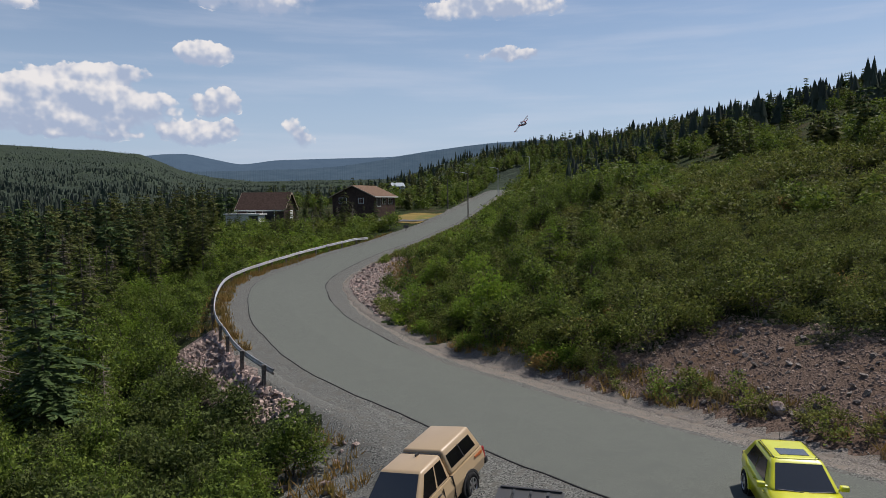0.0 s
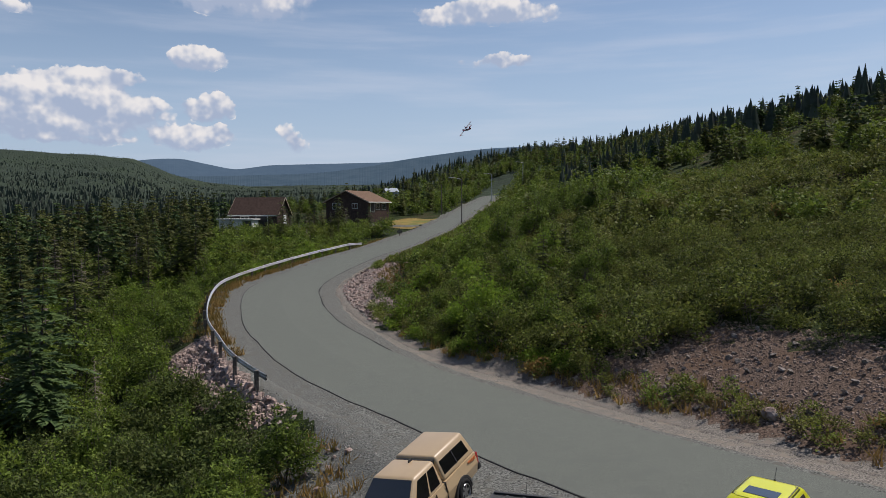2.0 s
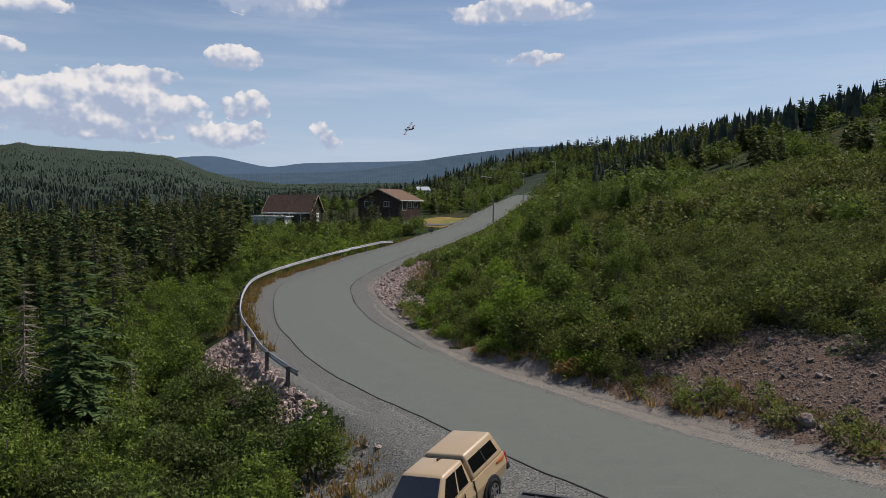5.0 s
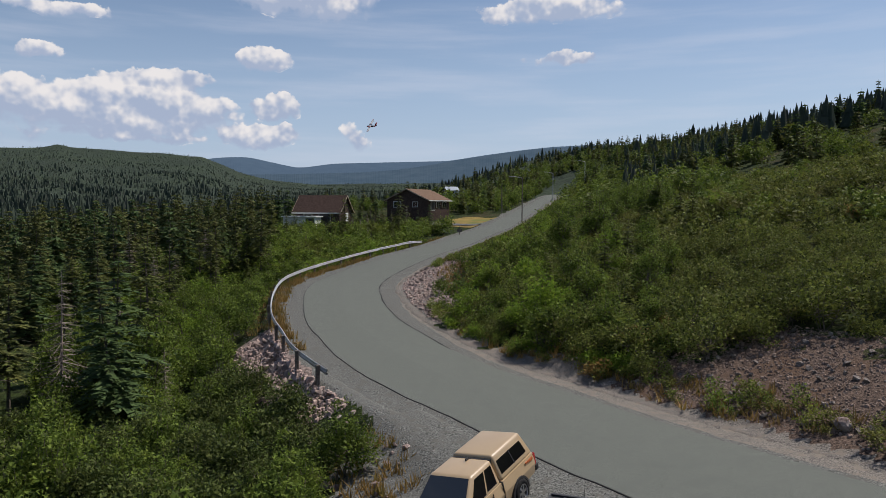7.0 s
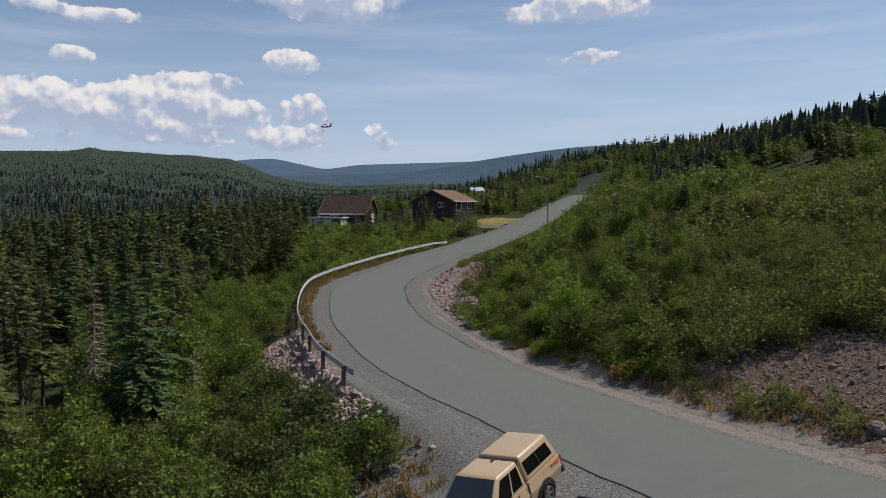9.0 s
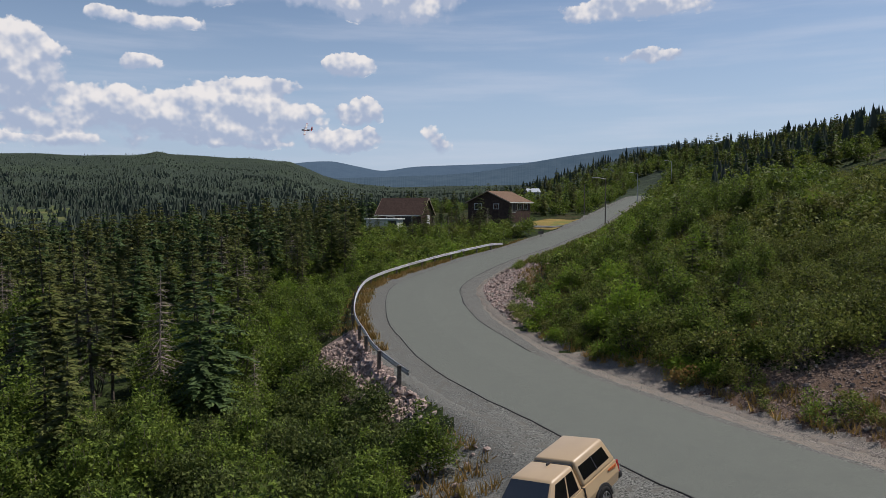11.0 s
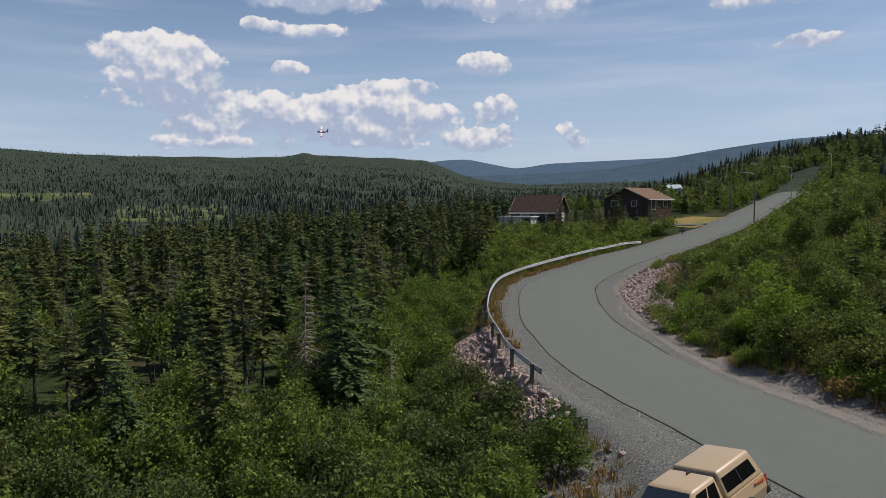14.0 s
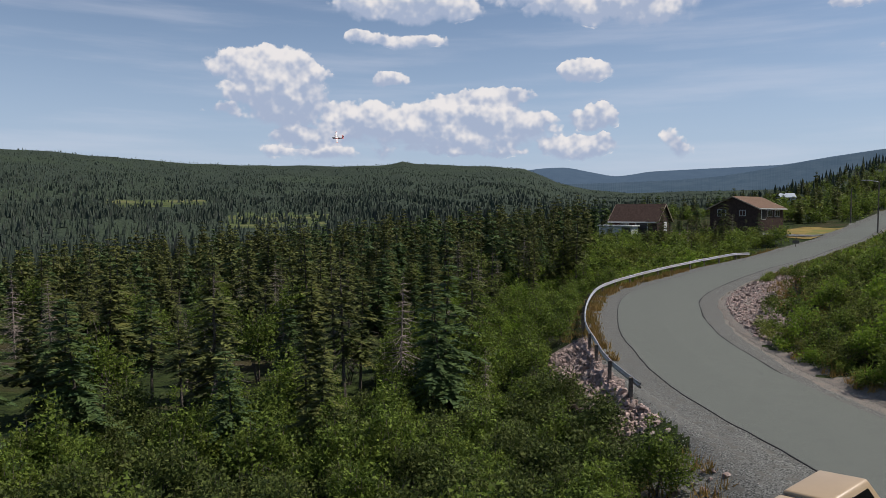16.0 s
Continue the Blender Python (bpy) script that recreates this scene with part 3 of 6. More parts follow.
def bush(seed, height, width, leaves, size, leaf="alder_leaf", kind="alder_bush", label="", stems=5, lobes=9):
    """A broad-leaved shrub: several stems that fork, and leaves in uneven lobes with gaps."""
    rng = np.random.default_rng(seed)
    sticks, crown = [], []
    centre = []
    for s in range(lobes):
        a, q = rng.uniform(0, 6.28), rng.uniform(0.0, 1.0) ** 0.6
        c = np.array([math.cos(a) * q * width * 0.72, math.sin(a) * q * width * 0.72, height * (0.9 - 0.5 * q ** 2) * rng.uniform(0.6, 1.0)])
        rad = np.array([1, 1, 0.9]) * width * rng.uniform(0.26, 0.46)
        rad[2] = min(rad[2] * rng.uniform(0.8, 1.5), c[2] * 0.9)
        centre.append((c, rad))
    for s in range(stems):
        c, rad = centre[s % lobes]
        mid = c * np.array([0.45, 0.45, 0.5]) + rng.normal(0, 0.06, 3) * height
        root = np.array([*rng.normal(0, 0.08 * width, 2), -0.25])
        sticks += [twig(root, mid, 0.016 * height), twig(mid, c + np.array([0, 0, rad[2] * 0.7]), 0.009 * height)]
        for q in range(4):
            c2, r2 = centre[rng.integers(lobes)]
            sticks.append(twig(mid, c2 + rnd_dirs(rng, 1)[0] * r2 * 0.8, 0.006 * height))
    vol = np.array([np.prod(r) ** 0.67 for _, r in centre])
    for (c, rad), n in zip(centre, (leaves * vol / vol.sum()).astype(int)):
        d = rnd_dirs(rng, n)
        d[:, 2] = np.where(d[:, 2] < -0.5, -d[:, 2] * 0.6, d[:, 2])
        # leaves sit in small sprigs
        k = max(1, n // 9)
        sprig = rnd_dirs(rng, k)
        pick = rng.integers(k, size=n)
        shell = rng.uniform(0.35, 1.0, k)[pick] ** 0.45
        p = c + sprig[pick] * rad * shell[:, None] * 1.02 + rng.normal(0, 1, (n, 3)) * size * 1.1
        p[:, 2] = np.maximum(p[:, 2], 0.05)
        along = (sprig[pick] * 0.5 + rnd_dirs(rng, n) * 0.8 + np.array([0, 0, 0.25]))
        along *= (size * rng.uniform(0.7, 1.4, n) / np.linalg.norm(along, axis=1))[:, None]
        across = np.cross(along, np.array([0.15, 0, 0.75]) + 0.7 * rnd_dirs(rng, n)) * 0.46
        crown.append(blades(p, along, across))
    # loose shoots above the outline
    for s in range(lobes * 2 if stems > 3 else 0):
        c, rad = centre[rng.integers(lobes)]
        p0 = c + np.array([*(rng.uniform(-0.6, 0.6, 2) * rad[:2]), rad[2] * 0.75])
        tip = p0 + np.array([*rng.normal(0, 0.06, 2), rng.uniform(0.12, 0.3)]) * height * 0.6
        sticks.append(twig(p0, tip, 0.004 * height))
        m = 6
        t = rng.uniform(0.2, 1.0, (m, 1))
        al = (rnd_dirs(rng, m) + np.array([0, 0, 0.5])) * size * 0.8
        crown.append(blades(p0 + (tip - p0) * t, al, np.cross(al, rnd_dirs(rng, m)) * 0.4))
    ob = new(kind)
    part_np("stem", joined(sticks), M["bark"], ob)
    part_np("crown", joined(crown), M[leaf], ob)
    return tagged(ob, label or "leafy green alder bush", "bush")


_k = np.where((LINE[:, 1] > 76) & (LINE[:, 1] < 205))[0]
_ex, _ey = LINE[_k, 0] + RIGHT[_k, 0] * (LINE[_k, 2] + 0.6), LINE[_k, 1] + RIGHT[_k, 1] * (LINE[_k, 2] + 0.6)
_ea, _er, _ez = np.degrees(np.arctan2(-_ex, _ey)), np.hypot(_ex, _ey), line_z[_k]
_order = np.argsort(_ea)


def headroom(x, y):
    """Growth inside the bend is kept low, so that the upper road is in view from the look-out: greatest height of a plant there."""
    a, r = np.degrees(np.arctan2(-x, y)), np.hypot(x, y)
    far = np.interp(a, _ea[_order], _er[_order])
    high = np.interp(a, _ea[_order], _ez[_order])
    if a < _ea.min() - 0.2 or a > _ea.max() or r > far:
        return 99.0
    return 8.7 + (high - 8.7) * r / far - land_at(x, y)


TALLNESS = {}


def tallness(ob):
    if ob.name not in TALLNESS:
        TALLNESS[ob.name] = max(max(v.co.z for v in o.data.vertices) for o in ob.children)
    return TALLNESS[ob.name]


def plant(ob, x, y, size=1.0, turn=0.0, sink=0.05, group=""):
    size = min(size, headroom(x, y) / (1.08 * tallness(ob)))
    if size < 0.3:
        return None
    m = Matrix.Translation((x, y, land_at(x, y) - sink)) @ Matrix.Rotation(turn, 4, "Z")
    c = copy_thing(ob, m)
    c.scale = (size, size, size * (0.92 + 0.16 * (math.sin(turn * 7.0) * 0.5 + 0.5)))
    if group:
        c["group"] = group
    return c


def discard(obs):
    for ob in obs:
        for o in (*ob.children_recursive, ob):
            bpy.data.objects.remove(o)


def stuff_of(name, label, category, sources, places):
    """Many plants that cannot be counted, joined into one mesh: places are (which, x, y, size, turn)."""
    arrays = []
    for src in sources:
        got = []
        for o in src.children:
            v = np.empty(len(o.data.vertices) * 3, dtype=np.float32)
            o.data.vertices.foreach_get("co", v)
            f = np.empty(len(o.data.loops), dtype=np.int32)
            o.data.loops.foreach_get("vertex_index", f)
            k = len(o.data.polygons[0].vertices)
            f = f.reshape(-1, k)
            if k == 4:
                f = np.vstack([f[:, :3], f[:, [0, 2, 3]]])
            got.append((v.reshape(-1, 3), f, o.data.materials[0]))
        arrays.append(got)
    mats, vs, fs, ix, k = [], [], [], [], 0
    places = [(w, x, y, min(s, headroom(x, y) / tallness(sources[w])), q) for w, x, y, s, q in places]
    places = [p for p in places if p[3] > 0.25]
    zs = land(np.array([p[1] for p in places]), np.array([p[2] for p in places]))
    for (which, x, y, size, turn), z in zip(places, zs):
        c, s = math.cos(turn) * size, math.sin(turn) * size
        m = np.array([[c, s, 0], [-s, c, 0], [0, 0, size]], dtype=np.float32)
        for v, f, mat in arrays[which]:
            if mat not in mats:
                mats.append(mat)
            vs.append(v @ m + np.array([x, y, z - 0.08], dtype=np.float32))
            fs.append(f + k)
            ix.append(np.full(len(f), mats.index(mat)))
            k += len(v)
    ob = new(name, mesh_of(name, np.vstack(vs), np.vstack(fs), mats, np.concatenate(ix)))
    return tagged(ob, label, category, kind="stuff")


# ---- woods and bushes ----
def spread(rng, n, az, rad, clear, keep, tries=30):
    """Places in a sector round the look-out, at least clear metres apart; keep gets x, y and the way past the road's edge."""
    a = np.radians(rng.uniform(az[0], az[1], n * tries))
    r = np.sqrt(rng.uniform(rad[0] ** 2, rad[1] ** 2, n * tries))
    x, y = -np.sin(a) * r, np.cos(a) * r
    e, side, z0, hw = to_road(x, y)
    got, cells = [], defaultdict(list)
    for px, py, d in zip(x, y, np.where(e < 2.0, 0.0, e * side)):
        if len(got) >= n:
            break
        if abs(d) < 2.2 or not keep(px, py, d):
            continue
        cx, cy = int(px // clear), int(py // clear)
        if any((px - qx) ** 2 + (py - qy) ** 2 < clear * clear for gx in (cx - 1, cx, cx + 1) for gy in (cy - 1, cy, cy + 1) for qx, qy in cells[gx, gy]):
            continue
        cells[cx, cy].append((px, py))
        got.append((px, py))
    return got


rng = np.random.default_rng(5)
turn = lambda: float(rng.uniform(0, 6.28))
near = lambda p: math.hypot(*p)
HOUSE_GROUND = lambda x, y: (-44 < x < -24 and 118 < y < 146) or (-28 < x < 2 and 112 < y < 162)
IN_SIGHT = lambda x, y: 8.0 < math.degrees(math.atan2(-x, y)) < 17.5 and y > 52
PARKING = lambda x, y: x > -5.4 - 0.5 * math.sin(y * 1.7) and y < 28 and math.hypot((x + 0.2) * 0.9, (y - 18) * 0.55) < 8.2

tall = [spruce(11, 9.5, 2.8, 0.04, 0.95), spruce(12, 10.5, 2.5, 0.2, 0.85, whorls=22), spruce(13, 8.8, 3.0, 0.03, leaf="fir_leaf", kind="fir_tree", label="bluish green balsam fir with dense spreading boughs"),
        spruce(14, 9.4, 2.2, 0.3, 0.6, whorls=20, label="thin spruce with bare grey lower branches"), spruce(15, 7.4, 2.5, 0.03)]
light = [spruce(61 + i, h, w, 0.03, 1.0, 13, 4, lf, thick=0.45) for i, (h, w, lf) in enumerate([(9.0, 2.4, "spruce_leaf"), (8.0, 2.2, "spruce_leaf"), (8.5, 2.6, "fir_leaf"), (7.0, 1.9, "spruce_leaf")])]
dead = [spruce(16, 7.5, 2.1, 0.05, 0.0, 24, 9, kind="dead_tree", label="dead grey leafless spruce with a mesh of twigs"), spruce(19, 6.0, 1.8, 0.1, 0.0, 18, 8, kind="dead_tree", label="dead grey leafless spruce with a mesh of twigs")]
young = [spruce(17, 3.6, 1.1, 0.02, whorls=15, per=6), spruce(18, 4.8, 1.2, 0.03, whorls=16, per=6)]
alders = [bush(21 + i, h, w, n, 0.135, leaf=lf, lobes=16) for i, (h, w, n, lf) in enumerate([(3.0, 1.8, 4000, "thicket_leaf"), (3.8, 1.9, 4400, "alder_leaf"), (2.4, 1.7, 3400, "thicket_leaf")])]
thin_alders = [bush(26 + i, h, w, n, 0.17, lobes=11) for i, (h, w, n) in enumerate([(3.2, 1.8, 1500), (4.2, 2.0, 1700)])]
birches = [bush(31 + 7 * i, h, w, 2300, 0.2, kind="birch_tree", label="young birch with a rounded light green crown", stems=4, lobes=16) for i, (h, w) in enumerate([(6.4, 2.1), (5.4, 2.4)])]
rail_light = [bush(35 + i, h, 1.9, 520, 0.31, leaf=lf, stems=2) for i, (h, lf) in enumerate([(3.2, "alder_leaf"), (4.0, "alder_leaf"), (3.0, "pale_leaf")])]
scrub = [bush(33, 4.0, 2.3, 250, 0.55, kind="birch_tree", stems=1, lobes=8)]
far_birch = [bush(32, 6.4, 2.3, 620, 0.42, kind="birch_tree", stems=2, lobes=10)]
pale = [bush(41, 3.0, 2.0, 1700, 0.18, leaf="pale_leaf", label="bright yellow-green alder bush")]
shrubs = [bush(51 + i, h, w, n, 0.12, leaf="shrub_leaf", kind="shrub", label="low olive green shrub on the hillside", lobes=11) for i, (h, w, n) in enumerate([(1.5, 1.4, 1500), (1.1, 1.3, 1200), (2.1, 1.5, 1700)])]
low = [bush(71 + i, h, w, n, 0.21, leaf="shrub_leaf", kind="shrub", lobes=8, stems=1) for i, (h, w, n) in enumerate([(1.5, 1.35, 420), (1.0, 1.3, 360)])] + [bush(73, 2.0, 1.35, 460, 0.21, leaf="alder_leaf", kind="shrub", lobes=6, stems=1)]
weeds = [bush(81, 0.8, 0.6, 420, 0.085, leaf="alder_leaf", kind="weed", label="green weeds on the verge", lobes=6, stems=1), bush(82, 0.7, 0.5, 380, 0.085, leaf="shrub_leaf", kind="weed", lobes=5, stems=1)]

# valley wood: nearest trees as things, the rest as one wood
spots = sorted(spread(rng, 640, (2, 70), (29, 175), 2.1, lambda x, y, d: d < -9 and not HOUSE_GROUND(x, y) and not IN_SIGHT(x, y) and not (y > 100 and d > -22) and math.hypot(x, y) > 31 + 4 * math.sin(x * 0.7)), key=near)
for x, y in spots[:190]:
    kind = rng.uniform()
    src = dead[rng.integers(2)] if kind < 0.1 else birches[rng.integers(2)] if kind < 0.3 else tall[rng.integers(5)]
    plant(src, x, y, rng.uniform(0.55, 1.1), turn(), group="valley wood")
stuff_of("valley_wood", "dark spruce wood with broken tops beyond the alders", "forest", light, [(rng.integers(4), x, y, rng.uniform(0.7, 1.1), turn()) for x, y in spots[190:]])

# alder thicket below the look-out, and along the rail
for x, y in spread(rng, 150, (5, 70), (15, 38), 1.9, lambda x, y, d: d < (-4.9 if y < 36 else -6.0) and not PARKING(x, y)):
    plant(alders[rng.integers(3)], x, y, rng.uniform(0.65, 1.0), turn(), group="alder thicket")
spots = sorted(spread(rng, 430, (3, 34), (36, 130), 1.75, lambda x, y, d: -34 < d < (-6.0 if y < 48 else -3.6 if y < 112 else -5.0) and not (y > 128) and not (x < -25 and y > 122)), key=near)
for x, y in spots[:120]:
    src = thin_alders[rng.integers(2)] if rng.uniform() < 0.85 else pale[0]
    plant(src, x, y, rng.uniform(0.55, 0.85), turn(), sink=0.15, group="alder thicket")
stuff_of("rail_alders", "dense green alder scrub behind the guard rail", "scrub", rail_light, [(rng.integers(3) if rng.uniform() < 0.4 else 0, x, y, rng.uniform(0.5, 0.8) * (1.25 if y > 88 else 1.0), turn()) for x, y in spots[120:]])

# hillside: shrubs near the cutting as things, the rest as one cover
spots = sorted(spread(rng, 1400, (-40, 12), (28, 125), 1.35, lambda x, y, d: d > (10.2 if y < 33 else 3.6 + 5 * (52 < y < 82)) and d < 72), key=near)
for x, y in spots[:280]:
    plant(shrubs[rng.integers(3)], x, y, rng.uniform(0.7, 1.2), turn(), group="hillside shrubs")
stuff_of("hillside_scrub", "olive green scrub covering the hillside", "scrub", low, [(rng.integers(5) % 3 if rng.uniform() < 0.5 else rng.integers(2), x, y, rng.uniform(0.7, 1.35), turn()) for x, y in spots[280:]])
for x, y in spread(rng, 110, (-15, 12), (36, 125), 2.5, lambda x, y, d: (8.0 if 50 < y < 82 else 4.0) < d < 22 and y > 38):
    src = (thin_alders + pale + [thin_alders[1]])[rng.integers(4)]
    plant(src, x, y, rng.uniform(0.55, 0.95), turn(), group="roadside alders")
for x, y in spread(rng, 40, (-18, -6), (75, 140), 3.4, lambda x, y, d: 14 < d < 50):
    plant(birches[rng.integers(2)] if rng.uniform() < 0.7 else pale[0], x, y, rng.uniform(0.55, 0.85), turn(), group="roadside birches")
for x, y in spread(rng, 26, (-16, 0), (52, 120), 4.0, lambda x, y, d: 9 < d < 34):
    plant(young[rng.integers(2)], x, y, rng.uniform(0.6, 1.0), turn(), group="young spruces")

# the large round bushes inside the bend: turn, distance, height
for kind, a, r, high in ((pale[0], -3.5, 45, 3.7), (pale[0], -1.9, 44, 2.4), (pale[0], 2.4, 50, 2.6), (thin_alders[1], 0.4, 57, 3.0), (thin_alders[0], 3.4, 55, 3.0), (thin_alders[0], 0.9, 47, 2.2), (thin_alders[1], -1.4, 52, 3.0), (thin_alders[0], -6.0, 42, 2.6), (thin_alders[1], -10.2, 38, 2.4),
                         (thin_alders[0], -7.0, 50, 3.2), (birches[1], -5.5, 66, 4.8), (birches[0], -8.2, 72, 5.2), (thin_alders[1], -11.5, 50, 3.0), (thin_alders[0], -13.5, 36, 2.0), (thin_alders[0], -2.2, 64, 3.4), (young[1], -8.6, 52, 4.6),
                         (young[1], -10.4, 56, 4.4), (young[0], -9.6, 60, 3.6), (thin_alders[0], 4.6, 61, 1.8), (tall[4], -12.4, 78, 5.5), (young[1], -7.4, 84, 5.0)):
    plant(kind, -math.sin(radians(a)) * r, math.cos(radians(a)) * r, high / tallness(kind), turn(), group="roadside alders" if kind in thin_alders + pale else "roadside trees")

# wood on the ridge and above the houses
spots = spread(rng, 1000, (-44, 0), (88, 400), 2.7, lambda x, y, d: d > (64 - 0.34 * (y - 60)) and d > 5, 40)
stuff_of("ridge_wood", "mixed wood of spruce and birch on the ridge", "forest", light + far_birch, [(4 if rng.uniform() < (0.6 if x > 0.36 * y else 0.35) else rng.integers(4), x, y, rng.uniform(0.7, 1.1), turn()) for x, y in spots])
for x, y in spread(rng, 46, (4, 24), (100, 165), 3.2, lambda x, y, d: -60 < d < -10 and not (-42 < x < -24 and 124 < y < 146) and not (-26 < x < 4 and 124 < y < 166)):
    plant(tall[rng.integers(5)], x, y, rng.uniform(0.4, 0.62) * (0.6 if IN_SIGHT(x, y) and y < 134 else 1), turn(), group="trees by the houses")
spots = spread(rng, 800, (-6, 24), (160, 430), 2.8, lambda x, y, d: d < -4.5 and not (y < 166 and x > -26))
stuff_of("upper_wood", "dark spruce wood behind the houses", "forest", light + far_birch, [(4 if rng.uniform() < 0.45 else rng.integers(4), x, y, rng.uniform(0.6, 0.95), turn()) for x, y in spots])
spots = spread(rng, 1150, (-24, 8), (100, 400), 2.2, lambda x, y, d: (3.6 < d < (36 if y < 150 else 80)) or (y > 166 and -60 < d < -3.6))
stuff_of("upper_scrub", "light green alder and birch scrub beside the upper road", "scrub", scrub, [(0, x, y, rng.uniform(0.5, 0.95), turn()) for x, y in spots])
for x, y in spread(rng, 22, (4, 14), (108, 127), 2.2, lambda x, y, d: -29 < x < -9 and d < -6):
    plant((tall + dead)[rng.integers(6)], x, y, rng.uniform(0.45, 0.66), turn(), group="trees by the houses")
for i, a in enumerate((7.3, 7.9, 8.5, 9.2, 9.9, 10.5, 11.1, 11.7, 12.3, 16.2, 17.0)):
    r = 122 + 4.0 * math.sin(i * 2.3)
    plant((dead + tall)[(i * 3) % 7], -math.sin(radians(a)) * r, math.cos(radians(a)) * r, 0.7 + 0.14 * math.sin(i * 1.7), turn(), group="trees by the houses")
for x, y in spread(rng, 12, (13, 19), (100, 126), 2.2, lambda x, y, d: x > -37):
    plant(tall[rng.integers(5)], x, y, rng.uniform(0.3, 0.42), turn(), group="trees by the houses")

# weeds along the verges
spots = spread(rng, 620, (-40, 14), (18, 120), 0.5, lambda x, y, d: 2.6 < d < 4.2 and not (56 < y < 80))
stuff_of("verge_weeds", "green weeds along the gravel verge", "weeds", weeds, [(rng.integers(2), x, y, rng.uniform(0.5, 1.2), turn()) for x, y in spots])


def dry_tufts():
    """Straw-coloured grass on the verges: thin blades in tufts."""
    rng = np.random.default_rng(8)
    spots = spread(rng, 560, (-40, 24), (14, 120), 0.3, lambda x, y, d: (2.2 < d < 4.6 and not 50 < y < 84) or (-4.0 < d < -2.2 and y > 47) or (52 < y < 80 and 5.5 < d < 9.0) or (-6.5 < x < -2.6 and 17 < y < 28 and d < -3))
    a_ = rng.uniform(0, 1, 210)
    k_ = np.searchsorted(LINE[:, 1], 42 + 46 * a_)
    o_ = LINE[k_, 2] + rng.uniform(1.5, 2.35, 210)
    spots = spots + list(zip(LINE[k_, 0] - RIGHT[k_, 0] * o_, LINE[k_, 1] - RIGHT[k_, 1] * o_))
    n = 22
    x, y = np.repeat([p[0] for p in spots], n), np.repeat([p[1] for p in spots], n)
    x, y = x + rng.normal(0, 0.16, len(x)), y + rng.normal(0, 0.16, len(x))
    base = np.stack([x, y, np.repeat(land([p[0] for p in spots], [p[1] for p in spots]), n)], 1)
    along = np.stack([rng.normal(0, 0.16, len(x)), rng.normal(0, 0.16, len(x)), rng.uniform(0.15, 0.6, len(x))], 1)
    across = np.stack([rng.normal(0, 0.02, len(x)), rng.normal(0, 0.02, len(x)), 0 * x], 1)
    ob = new("dry_grass", mesh_of("dry_grass", *blades(base, along, across), [M["dry_grass"]]))
    tagged(ob, "straw-coloured dry grass on the verges", "grass", kind="stuff")


dry_tufts()
rust = [bush(91, 0.9, 0.9, 420, 0.16, leaf="dry_grass", kind="fern_clump", label="rust-brown dying fern clump on the slope", lobes=6, stems=1)]
for x, y in ((7.2, 37.5), (9.5, 39.0), (30.0, 62.0), (33.5, 63.5), (36.5, 62.5), (20.0, 34.5), (24.0, 33.0), (5.0, 34.6), (39.0, 60.5)):
    plant(rust[0], x, y, rng.uniform(0.7, 1.2), turn(), group="fern clumps")
yellow = [bush(92, 1.0, 1.0, 700, 0.14, leaf="pale_leaf", kind="grass_mound", label="yellow-green mound of tall weeds by the road", lobes=8, stems=1)]
for x, y in ((4.9, 36.2), (5.6, 35.4), (6.3, 34.6), (5.2, 37.0), (1.6, 40.5), (-1.4, 45.2), (-3.0, 48.5)):
    plant(yellow[0], x, y, rng.uniform(0.7, 1.0), turn(), group="weed mounds")
discard(rust + yellow)
discard(tall + light + dead + young + alders + thin_alders + scrub + rail_light + far_birch + birches + pale + shrubs + low + weeds)


